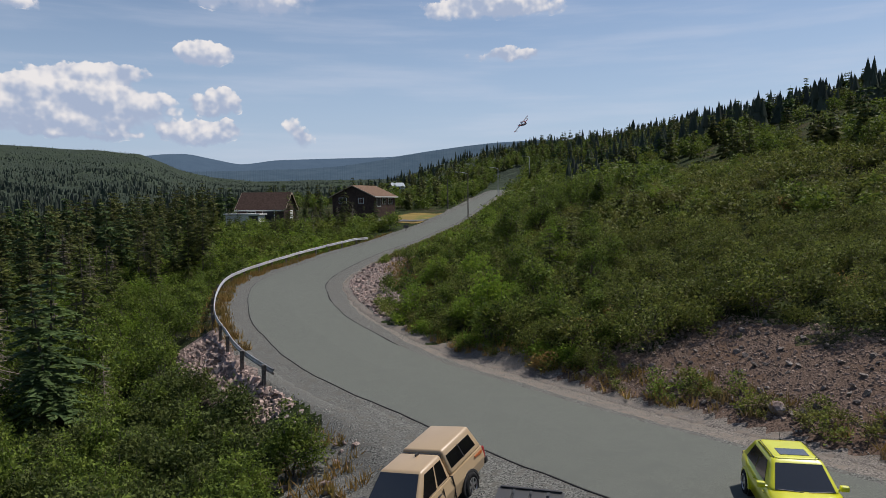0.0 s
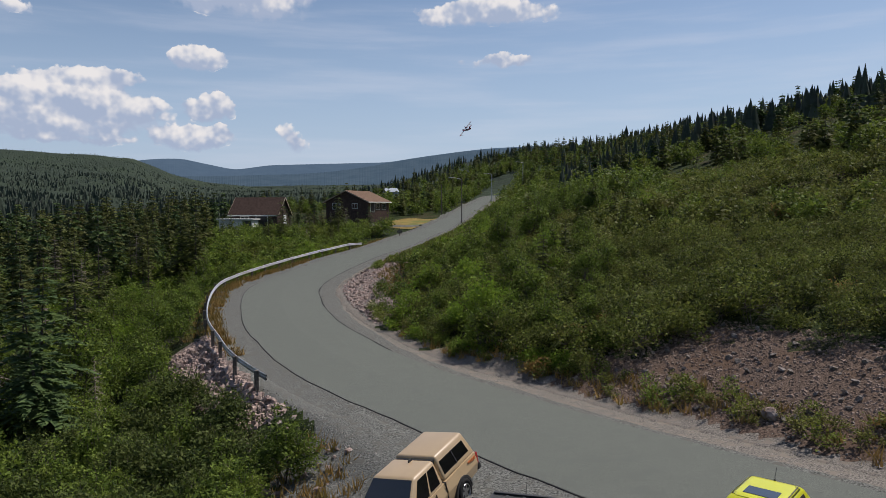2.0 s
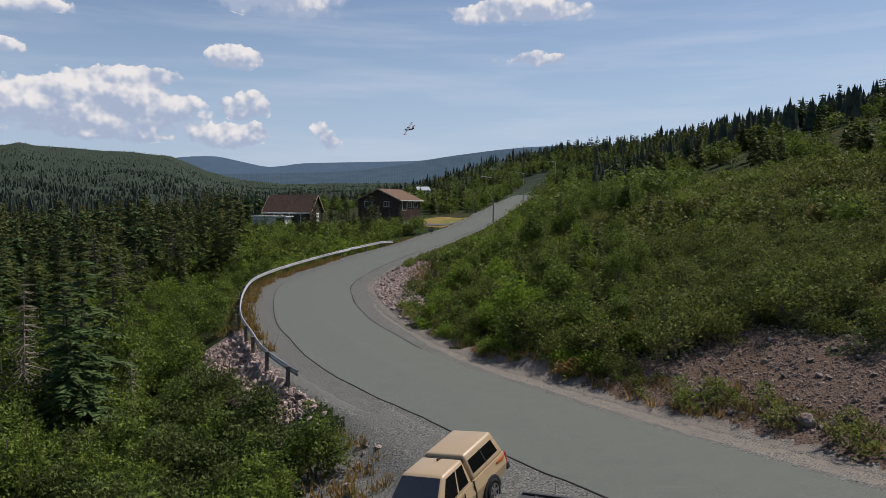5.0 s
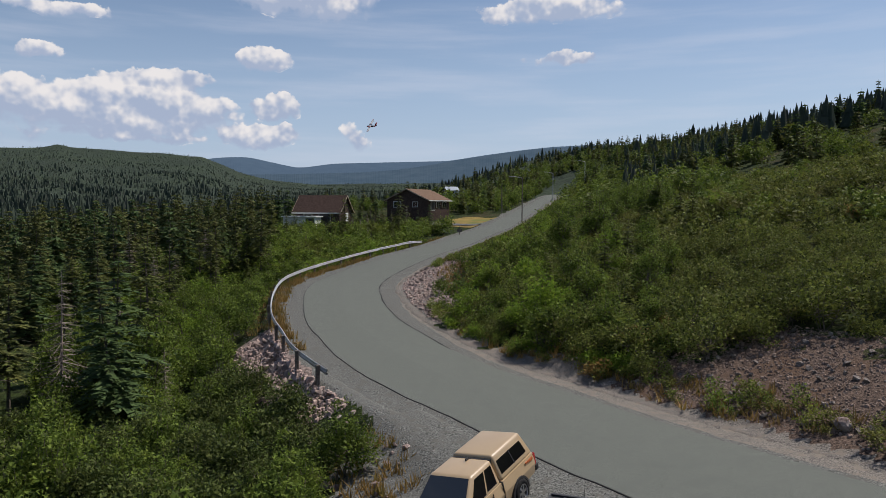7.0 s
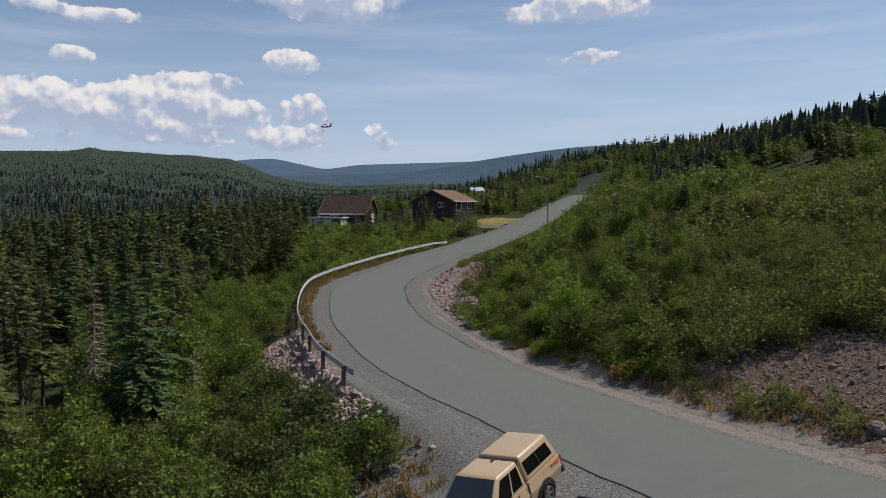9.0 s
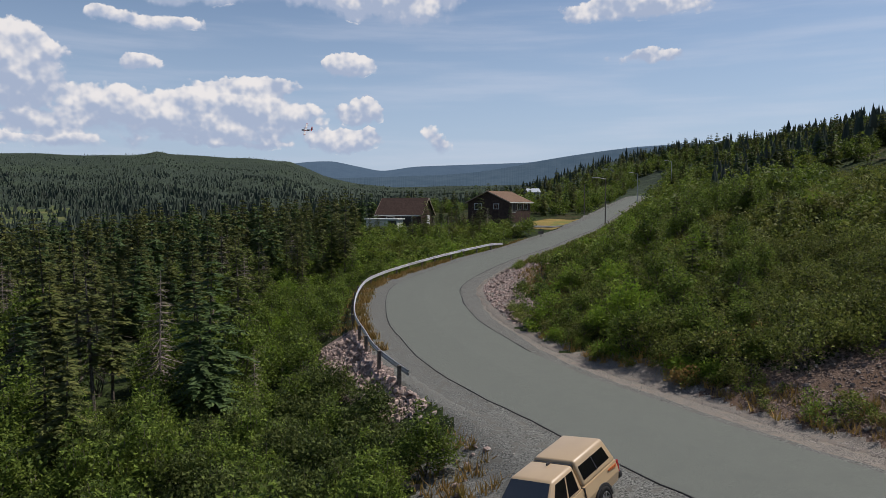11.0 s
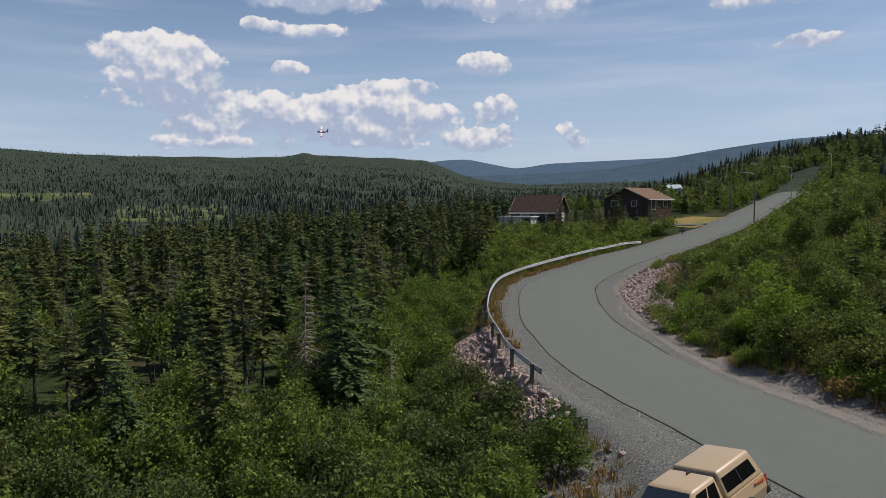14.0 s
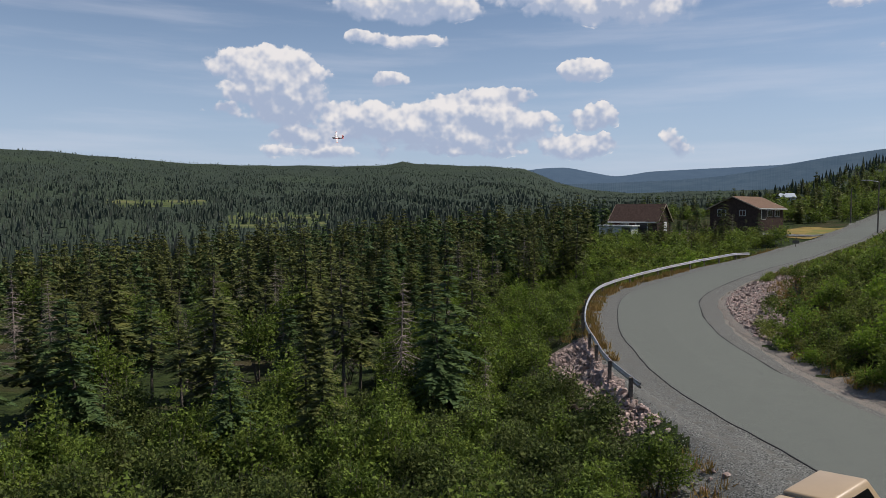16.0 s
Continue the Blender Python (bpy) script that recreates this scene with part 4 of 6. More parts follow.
def far_wood():
    """The woods of the far slopes: thousands of small pointed crowns in one mesh."""
    rng = np.random.default_rng(9)
    v, f, k = [], [], 0
    for n, lo, hi, sides, tiers in ((9000, 175, 620, 5, ((0.05, 0.7, 1.0), (0.45, 1.0, 0.6))), (34000, 560, 2350, 3, ((0.0, 1.0, 1.0),))):
        a = np.radians(rng.uniform(-44, 72, n))
        r = lo * (hi / lo) ** rng.uniform(0, 1, n)
        x, y = -np.sin(a) * r, np.cos(a) * r
        e, side, z0, hw = to_road(x, y)
        open_land = swell(x, y, 60, 6.0) > 1.15
        open_land |= in_meadow(x, y) & (rng.uniform(0, 1, n) > 0.45)
        ok = (e > 16) & ~(open_land & (r < 950)) & ~((r < 400) & (np.degrees(a) < 13) & (np.degrees(a) > -10)) 
        x, y, r = x[ok], y[ok], r[ok]
        z, n = land(x, y), ok.sum()
        h = rng.uniform(3.6, 7.8, n) * np.interp(r, (500, 2200), (1.0, 0.55))
        h *= np.clip(0.85 + 0.22 * swell(x, y, 31.0, 2.0) + 0.2 * swell(x, y, 9.0, 7.0), 0.4, 1.3)
        w = h * rng.uniform(0.16, 0.27, n) * (1.0 if tiers[0][1] < 1 else 1.35)
        ang = np.linspace(0, 2 * np.pi, sides, endpoint=False)
        for low, high, wide in tiers:
            spin = rng.uniform(0, 6.28, n)[:, None]
            ring = np.stack([x[:, None] + np.cos(ang + spin) * (w * wide)[:, None] * rng.uniform(0.6, 1.3, (n, sides)),
                             y[:, None] + np.sin(ang + spin) * (w * wide)[:, None] * rng.uniform(0.6, 1.3, (n, sides)),
                             (z + h * low)[:, None] + rng.uniform(-0.06, 0.06, (n, sides)) * h[:, None]], -1)
            tip = np.stack([x, y, z + h * high], -1)[:, None]
            v.append(np.concatenate([ring, tip], 1).reshape(-1, 3))
            base = k + np.arange(n) * (sides + 1)
            f += [np.stack([base + s, base + (s + 1) % sides, base + sides], -1) for s in range(sides)]
            k += n * (sides + 1)
    ob = new("distant_wood", mesh_of("distant_wood", np.vstack(v), np.vstack(f), [M["far_haze_leaf"]]))
    return tagged(ob, "dense dark spruce forest on the far slopes", "forest", kind="stuff")


# bluish spruce green, greyed with distance haze mixed into the colour
M["far_haze_leaf"] = foliage("far_haze_needles", (0.045, 0.066, 0.05), (0.105, 0.13, 0.092), (0.085, 0.11, 0.075), 0.35)
far_wood()


def hazed_hills(name, label, skyline, near, low, high, ragged):
    """The farthest hills, a plain backdrop of distance, with blue haze painted in as a glow."""
    m = bpy.data.materials.new(name)
    m.use_nodes = True
    t = m.node_tree
    b = t.nodes["Principled BSDF"]
    pos = t.nodes.new("ShaderNodeTexCoord").outputs["Object"]
    # haze colour, mottled, sent out as emission over a near-black base
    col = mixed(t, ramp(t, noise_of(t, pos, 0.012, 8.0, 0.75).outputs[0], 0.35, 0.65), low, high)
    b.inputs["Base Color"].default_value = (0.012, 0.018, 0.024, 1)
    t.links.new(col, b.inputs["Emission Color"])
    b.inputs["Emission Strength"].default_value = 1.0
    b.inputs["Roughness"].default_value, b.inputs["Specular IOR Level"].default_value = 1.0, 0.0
    rng = np.random.default_rng(14)
    az = np.linspace(skyline[0][0], skyline[-1][0], 900)
    top = np.interp(az, *zip(*skyline))
    top = np.convolve(np.pad(top, 12, mode="edge"), np.ones(25) / 25, mode="valid") + ragged * rng.uniform(-1, 1, len(az))
    v = []
    for r, share in ((near, -0.4), (near * 1.1, 0.2), (near * 1.22, 0.66), (near * 1.36, 1.0), (near * 1.48, 0.7)):
        a = np.radians(az)
        v.append(np.stack([-np.sin(a) * r, np.cos(a) * r, 8.7 + r * np.tan(np.radians(top)) * share], 1))
    v = np.stack(v, 1)
    n, q = v.shape[:2]
    i, j = np.meshgrid(np.arange(n - 1), np.arange(q - 1), indexing="ij")
    faces = np.stack([i * q + j, i * q + j + 1, (i + 1) * q + j + 1, (i + 1) * q + j], -1).reshape(-1, 4)
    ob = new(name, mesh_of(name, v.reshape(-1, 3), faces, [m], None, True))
    tagged(ob, label, "hills", kind="structure")


hazed_hills("backdrop", "wooded hills on the horizon with glowing blue haze painted in", BLUE, 3060, (0.066, 0.104, 0.155), (0.076, 0.118, 0.17), 0.006)
hazed_hills("backdrop_near", "dark wooded ridge with painted haze before the blue hills", NEAR_BLUE, 2440, (0.046, 0.076, 0.108), (0.064, 0.096, 0.128), 0.022)


# ---- guard rail ----
M["galvanised"] = material("galvanised", (0.34, 0.35, 0.36), (0.48, 0.49, 0.50), 3.0, 0.5, 0.45, bump=0.1, third=(0.36, 0.35, 0.33), third_scale=0.8, spec=0.5)
M["old_wood"] = material("old_wood", (0.09, 0.08, 0.07), (0.19, 0.165, 0.14), 8.0, 0.9, bump=0.5)
M["rock"] = material("rock", (0.17, 0.13, 0.115), (0.40, 0.31, 0.27), 3.0, 0.9, bump=0.7, bump_scale=6.0, third=(0.30, 0.27, 0.25), third_scale=1.2, objects=0.3)
M["grey_rock"] = material("grey_rock", (0.13, 0.115, 0.105), (0.34, 0.30, 0.27), 3.0, 0.95, bump=0.7, bump_scale=6.0, objects=0.7)


def guard_rail():
    rail = new("guard_rail")
    tagged(rail, "galvanised steel guard rail on wooden posts along the bend", "guard rail")
    ks = [k for k in range(len(LINE)) if 35.5 < LINE[k, 1] < 103.5]
    off = np.array([LINE[k, 2] + np.interp(LINE[k, 1], (31, 85, 98, 108), (2.5, 2.5, 1.9, 1.5)) for k in ks])
    x, y = LINE[ks, 0] - RIGHT[ks, 0] * off, LINE[ks, 1] - RIGHT[ks, 1] * off
    z = line_z[ks] + 0.05
    # the last stretch dips into the ground
    top = np.interp(np.arange(len(ks)), (0, 1, len(ks) - 6, len(ks) - 1), (0.78, 0.78, 0.78, 0.45))
    prof = [(0.0, 0.0), (0.045, -0.03), (0.045, -0.10), (-0.02, -0.155), (0.045, -0.21), (0.045, -0.28), (0.0, -0.31), (-0.03, -0.28), (-0.03, -0.21), (-0.06, -0.155), (-0.03, -0.10), (-0.03, -0.03)]
    v, f, m = [], [], len(prof)
    for i in range(len(ks)):
        for a, b in prof:
            v.append((x[i] + RIGHT[ks[i], 0] * a, y[i] + RIGHT[ks[i], 1] * a, z[i] + top[i] + b))
    for i in range(len(ks) - 1):
        for s in range(m):
            f.append((i * m + s, (i + 1) * m + s, (i + 1) * m + (s + 1) % m, i * m + (s + 1) % m))
    beam = new("beam", mesh_of("beam", v, f, [M["galvanised"]]))
    beam.parent = rail
    run = np.concatenate([[0], np.cumsum(np.hypot(np.diff(x), np.diff(y)))])
    bm = bmesh.new()
    box(bm, (-0.09, -0.08, -1.7), (0.09, 0.08, 0.0), 0.015)
    post = part("post", bm, M["old_wood"], rail)
    first = True
    for s in np.arange(0.6, run[-1], 3.8):
        i = int(np.searchsorted(run, s))
        i = min(i, len(ks) - 1)
        r = RIGHT[ks[i]]
        ob = post if first else post.copy()
        if not first:
            scene.collection.objects.link(ob)
            ob.parent = rail
        first = False
        ob.matrix_basis = Matrix.Translation((x[i] - r[0] * 0.16, y[i] - r[1] * 0.16, z[i] + top[i] + 0.04)) @ Matrix.Rotation(math.atan2(r[1], r[0]), 4, "Z")


guard_rail()


# ---- stones ----
def stone_mesh(seed, mat):
    rng = np.random.default_rng(seed)
    bm = bmesh.new()
    p = rnd_dirs(rng, 13) * rng.uniform(0.75, 1.0, (13, 1)) * np.array([0.5, 0.38, 0.3])
    for q in p:
        bm.verts.new(q)
    bmesh.ops.convex_hull(bm, input=bm.verts)
    bmesh.ops.delete(bm, geom=[v for v in bm.verts if not v.link_faces], context="VERTS")
    me = bpy.data.meshes.new("stone")
    bm.to_mesh(me)
    bm.free()
    me.materials.append(mat)
    return me


def stones(name, label, places, mat, seed):
    heap = new(name)
    tagged(heap, label, "rocks")
    rng = np.random.default_rng(seed)
    meshes = [stone_mesh(seed * 10 + i, mat) for i in range(6)]
    zs = land([p[0] for p in places], [p[1] for p in places])
    for i, ((x, y, s), z) in enumerate(zip(places, zs)):
        ob = new("stone", meshes[i % 6])
        ob.parent = heap
        ob.matrix_basis = Matrix.Translation((x, y, z + 0.1 * s)) @ Euler(rng.uniform(-0.7, 0.7, 2).tolist() + [rng.uniform(0, 6.28)]).to_matrix().to_4x4() @ Matrix.Diagonal((s, s, s, 1))


rng = np.random.default_rng(77)
sized = lambda spots, lo, hi: [(x, y, float(rng.uniform(lo ** 0.5, hi ** 0.5) ** 2)) for x, y in spots]
stones("rock_embankment", "pinkish broken rock heaped below the guard rail", sized(spread(rng, 230, (6, 24), (26, 54), 0.38, lambda x, y, d: (-4.9 if y > 37 else -4.0) < d < -2.7 and 31.5 < y < 45, 120), 0.35, 0.95), M["rock"], 3)
stones("bend_rocks", "pale broken rock inside the bend", sized(spread(rng, 299, (2, 14), (48, 108), 0.5, lambda x, y, d: 2.4 < d < (6.6 if y < 82 else 5.0) and 50 < y < 104, 120), 0.2, 0.75), M["rock"], 4)
stones("cutting_stones", "grey and brown stones lying on the dirt cutting", sized(spread(rng, 290, (-44, -8), (19, 44), 0.38, lambda x, y, d: 3.0 < d < 10.5 and y < 36, 120), 0.1, 0.5), M["grey_rock"], 5)
stones("verge_rocks", "rocks along the edge of the parking pad", sized(spread(rng, 70, (2, 22), (20, 34), 0.35, lambda x, y, d: -6.0 < d < -2.8 and x < -3.2 and y < 31, 200), 0.15, 0.6), M["rock"], 6)
bm = bmesh.new()
bmesh.ops.create_icosphere(bm, subdivisions=2, radius=0.3)
for v in bm.verts:
    v.co *= 1 + 0.35 * noise.noise(v.co * 4)
    v.co.z *= 0.9
boulder = part("boulder", bm, M["rock"], None, "", False)
bx, by = 12.3, 25.4
boulder.location = (bx, by, land_at(bx, by) + 0.16)
tagged(boulder, "pale pinkish boulder beside the road", "rock")


def gravel_bits(name, label, spots, lo, hi, mat, seed):
    """Loose stones too small to count: low five-sided lumps."""
    rng = np.random.default_rng(seed)
    n = len(spots)
    c = np.array(spots)
    c = np.column_stack([c, land(c[:, 0], c[:, 1])])
    s = lo + (hi - lo) * rng.uniform(0, 1, n) ** 2.2
    ang = np.linspace(0, 6.2832, 5, endpoint=False)[None] + rng.uniform(0, 6.28, n)[:, None]
    low = np.stack([np.cos(ang), np.sin(ang), 0 * ang - 0.25], -1) * rng.uniform(0.7, 1.3, (n, 5, 1))
    high = low * np.array([0.62, 0.62, 1.0]) + np.array([0, 0, 0.8]) * rng.uniform(0.6, 1.2, (n, 5, 1))
    v = c[:, None, :] + np.concatenate([low, high], 1) * s[:, None, None]
    b = np.arange(n)[:, None] * 10
    f = [b + np.array(q) for q in ((5, 6, 7), (5, 7, 8), (5, 8, 9))]
    for q in range(5):
        w = (q + 1) % 5
        f += [b + np.array((q, w, w + 5)), b + np.array((q, w + 5, q + 5))]
    tagged(new(name, mesh_of(name, v.reshape(-1, 3), np.vstack(f), [mat])), label, "gravel", kind="stuff")


M["scree"] = material("scree", (0.06, 0.047, 0.04), (0.17, 0.128, 0.104), 2.0, 0.95, bump=0.0, island=0.75)
M["rubble"] = material("rubble", (0.16, 0.12, 0.105), (0.36, 0.275, 0.235), 2.0, 0.95, bump=0.0, island=0.4)
gravel_bits("bend_rubble", "pinkish rubble between the rocks inside the bend", spread(rng, 3200, (0, 14), (46, 112), 0.16, lambda x, y, d: 2.3 < d < (7.0 if y < 82 else 5.5) and 46 < y < 108, 40), 0.06, 0.2, M["rubble"], 33)
gravel_bits("embankment_rubble", "pinkish rubble between the rocks below the rail", spread(rng, 2600, (4, 24), (24, 54), 0.13, lambda x, y, d: (-5.1 if y > 37 else -4.2) < d < -2.6 and 30 < y < 46, 60), 0.06, 0.2, M["rubble"], 34)
M["pebble"] = material("pebble", (0.09, 0.088, 0.08), (0.22, 0.205, 0.185), 2.0, 0.95, bump=0.0, island=0.5)
gravel_bits("loose_scree", "loose brown and grey stones on the cutting", spread(rng, 9000, (-46, -8), (16, 44), 0.07, lambda x, y, d: 3.0 < d < 10.6 and y < 36, 14), 0.02, 0.1, M["scree"], 31)
gravel_bits("loose_gravel", "loose grey gravel on the shoulders and the pad", spread(rng, 5000, (-44, 26), (14, 62), 0.09, lambda x, y, d: 2.0 < d < 3.2 or (-4.5 < d < -2.0), 12), 0.015, 0.06, M["pebble"], 32)


# ---- vehicles ----
def paint(name, col, rough=0.3, metal=0.0, coat=0.5):
    return material(name, tuple(c * 0.93 for c in col), col, 1.5, rough, metal, 0.02, 40.0, spec=0.5, coat=coat)


M["tan_paint"] = paint("tan_paint", (0.40, 0.29, 0.165), 0.4)
M["lime_paint"] = paint("lime_paint", (0.55, 0.56, 0.012), 0.3)
M["grey_paint"] = paint("grey_paint", (0.022, 0.023, 0.025), 0.6, 0.0, 0.0)
M["car_glass"] = paint("car_glass", (0.024, 0.027, 0.03), 0.03, 0.0, 1.0)
M["tinted"] = paint("tinted_glass", (0.004, 0.004, 0.005), 0.08, 0.0, 0.1)
M["black_trim"] = paint("black_trim", (0.016, 0.016, 0.017), 0.5, 0.0, 0.0)
M["tyre"] = material("tyre", (0.012, 0.012, 0.012), (0.03, 0.03, 0.03), 12.0, 0.85, bump=0.3)
M["alloy"] = paint("alloy", (0.45, 0.45, 0.46), 0.3, 0.9, 0.0)
M["red_lens"] = paint("red_lens", (0.3, 0.01, 0.01), 0.15)
M["clear_lens"] = paint("clear_lens", (0.6, 0.62, 0.64), 0.1)
M["decal"] = paint("decal", (0.45, 0.12, 0.03), 0.5, 0.0, 0.0)


def loft(bm, rings):
    """Skin over closed rings of equal length, ends capped."""
    vs = [[bm.verts.new(p) for p in r] for r in rings]
    n = len(rings[0])
    for a, b in zip(vs, vs[1:]):
        for i in range(n):
            bm.faces.new((a[i], a[(i + 1) % n], b[(i + 1) % n], b[i]))
    bm.faces.new(list(reversed(vs[0])))
    bm.faces.new(vs[-1])
    bmesh.ops.recalc_face_normals(bm, faces=bm.faces)
    return bm


def rounded(bm, width, segments=2):
    bmesh.ops.bevel(bm, geom=[e for e in bm.edges if len(e.link_faces) == 2 and e.calc_face_angle(0) > 0.3], offset=width, segments=segments, affect="EDGES", profile=0.6)
    return bm


def panel(quad, u0, u1, v0, v1, out=0.012, thick=0.03, bm=None):
    """A pane on the four-cornered face quad (low back, low front, high front, high back), between shares of it, standing proud by out."""
    bm = bm or bmesh.new()
    a, b, c, d = [Vector(q) for q in quad]
    n = (b - a).cross(d - a).normalized()
    at = lambda u, v: a.lerp(b, u).lerp(d.lerp(c, u), v)
    pts = [at(u0, v0), at(u1, v0), at(u1, v1), at(u0, v1)]
    fr, bk = [bm.verts.new(p + n * out) for p in pts], [bm.verts.new(p + n * (out - thick)) for p in pts]
    bm.faces.new(fr)
    bm.faces.new(list(reversed(bk)))
    for i in range(4):
        bm.faces.new((fr[i], bk[i], bk[(i + 1) % 4], fr[(i + 1) % 4]))
    return bm


def frustum(x0, x1, w0, z0, x2, x3, w1, z1):
    """Corner quads of a cabin: low box x0..x1, half width w0 at z0; high box x2..x3, half width w1 at z1."""
    L = lambda s: [(x0, s * w0, z0), (x1, s * w0, z0), (x3, s * w1, z1), (x2, s * w1, z1)]
    left = [L(1)[1], L(1)[0], L(1)[3], L(1)[2]]
    right = L(-1)
    front = [(x1, -w0, z0), (x1, w0, z0), (x3, w1, z1), (x3, -w1, z1)]
    back = [(x0, w0, z0), (x0, -w0, z0), (x2, -w1, z1), (x2, w1, z1)]
    ring = lambda x_a, x_b, w, z: [(x_a, -w, z), (x_b, -w, z), (x_b, w, z), (x_a, w, z)]
    return left, right, front, back, [ring(x0, x1, w0, z0), ring(x2, x3, w1, z1)]


def wheel(parent, x, y, r, w, spokes=6):
    side = 1 if y > 0 else -1
    bm = bmesh.new()
    ring = []
    for q in range(24):
        a = 6.2832 * q / 24
        ring.append([(r * k * math.cos(a), s, r * k * math.sin(a)) for k, s in ((0.62, -w / 2), (0.9, -w / 2), (1.0, -w * 0.36), (1.0, w * 0.36), (0.9, w / 2), (0.62, w / 2), (0.6, 0))])
    vs = [[bm.verts.new(p) for p in q] for q in ring]
    for i in range(24):
        for j in range(7):
            bm.faces.new((vs[i][j], vs[i][(j + 1) % 7], vs[(i + 1) % 24][(j + 1) % 7], vs[(i + 1) % 24][j]))
    bmesh.ops.recalc_face_normals(bm, faces=bm.faces)
    hub = new("wheel")
    hub.parent, hub.location = parent, (x, y, r)
    part("tyre", bm, M["tyre"], hub, "", True)
    bm = bmesh.new()
    rod(bm, (0, -0.02, 0), (0, side * w * 0.42, 0), r * 0.2, r * 0.16, 14)
    for q in range(spokes):
        m = Matrix.Rotation(6.2832 * q / spokes, 4, "Y")
        box(bm, (r * 0.1, side * w * 0.25, -r * 0.085), (r * 0.6, side * w * 0.42, r * 0.085), 0.0, m)
    for q in range(20):
        a, b = 6.2832 * q / 20, 6.2832 * (q + 1) / 20
        rod(bm, (r * 0.6 * math.cos(a), side * w * 0.44, r * 0.6 * math.sin(a)), (r * 0.6 * math.cos(b), side * w * 0.44, r * 0.6 * math.sin(b)), 0.02, None, 5)
    part("rim", bm, M["alloy"], hub)
    bm = bmesh.new()
    rod(bm, (0, -side * 0.05, 0), (0, side * w * 0.2, 0), r * 0.6, None, 20)
    part("brake_disc", bm, M["black_trim"], hub)


def arch(parent, x, y, r, mat, name="wheel_arch"):
    """A flared arch over a wheel with the dark well inside it."""
    side = 1 if y > 0 else -1
    bm = bmesh.new()
    vs = []
    for q in range(13):
        a = math.pi * q / 12
        vs.append([bm.verts.new((x + k * math.cos(a), y + side * s, r * 0.9 + k * math.sin(a))) for k, s in ((r * 1.12, 0.03), (r * 1.3, 0.02), (r * 1.3, -0.05), (r * 1.12, -0.25))])
    for a, b in zip(vs, vs[1:]):
        for j in range(4):
            bm.faces.new((a[j], a[(j + 1) % 4], b[(j + 1) % 4], b[j]))
    bm.faces.new(vs[0])
    bm.faces.new(list(reversed(vs[-1])))
    bmesh.ops.recalc_face_normals(bm, faces=bm.faces)
    part(name, bm, mat, parent)
    bm = bmesh.new()
    rod(bm, (x, y - side * 0.3, r * 0.95), (x, y + side * 0.004, r * 0.95), r * 1.13, None, 24)
    part("wheel_well", bm, M["black_trim"], parent)


def body_rings(rows):
    """Rows of x, half width low, mid, high, z low, mid, high: a rounded hull of a car's lower body."""
    return [[(x, -a, z0), (x, -b, z1), (x, -c, z2), (x, -c * 0.6, z2 + 0.025), (x, c * 0.6, z2 + 0.025), (x, c, z2), (x, b, z1), (x, a, z0)] for x, a, b, c, z0, z1, z2 in rows]


def mirror(parent, x, y, z, mat):
    side = 1 if y > 0 else -1
    bm = bmesh.new()
    box(bm, (x - 0.07, y, z - 0.06), (x + 0.08, y + side * 0.21, z + 0.08), 0.045)
    rod(bm, (x, y - side * 0.08, z - 0.05), (x, y + side * 0.06, z - 0.03), 0.03)
    part("side_mirror", bm, mat, parent)


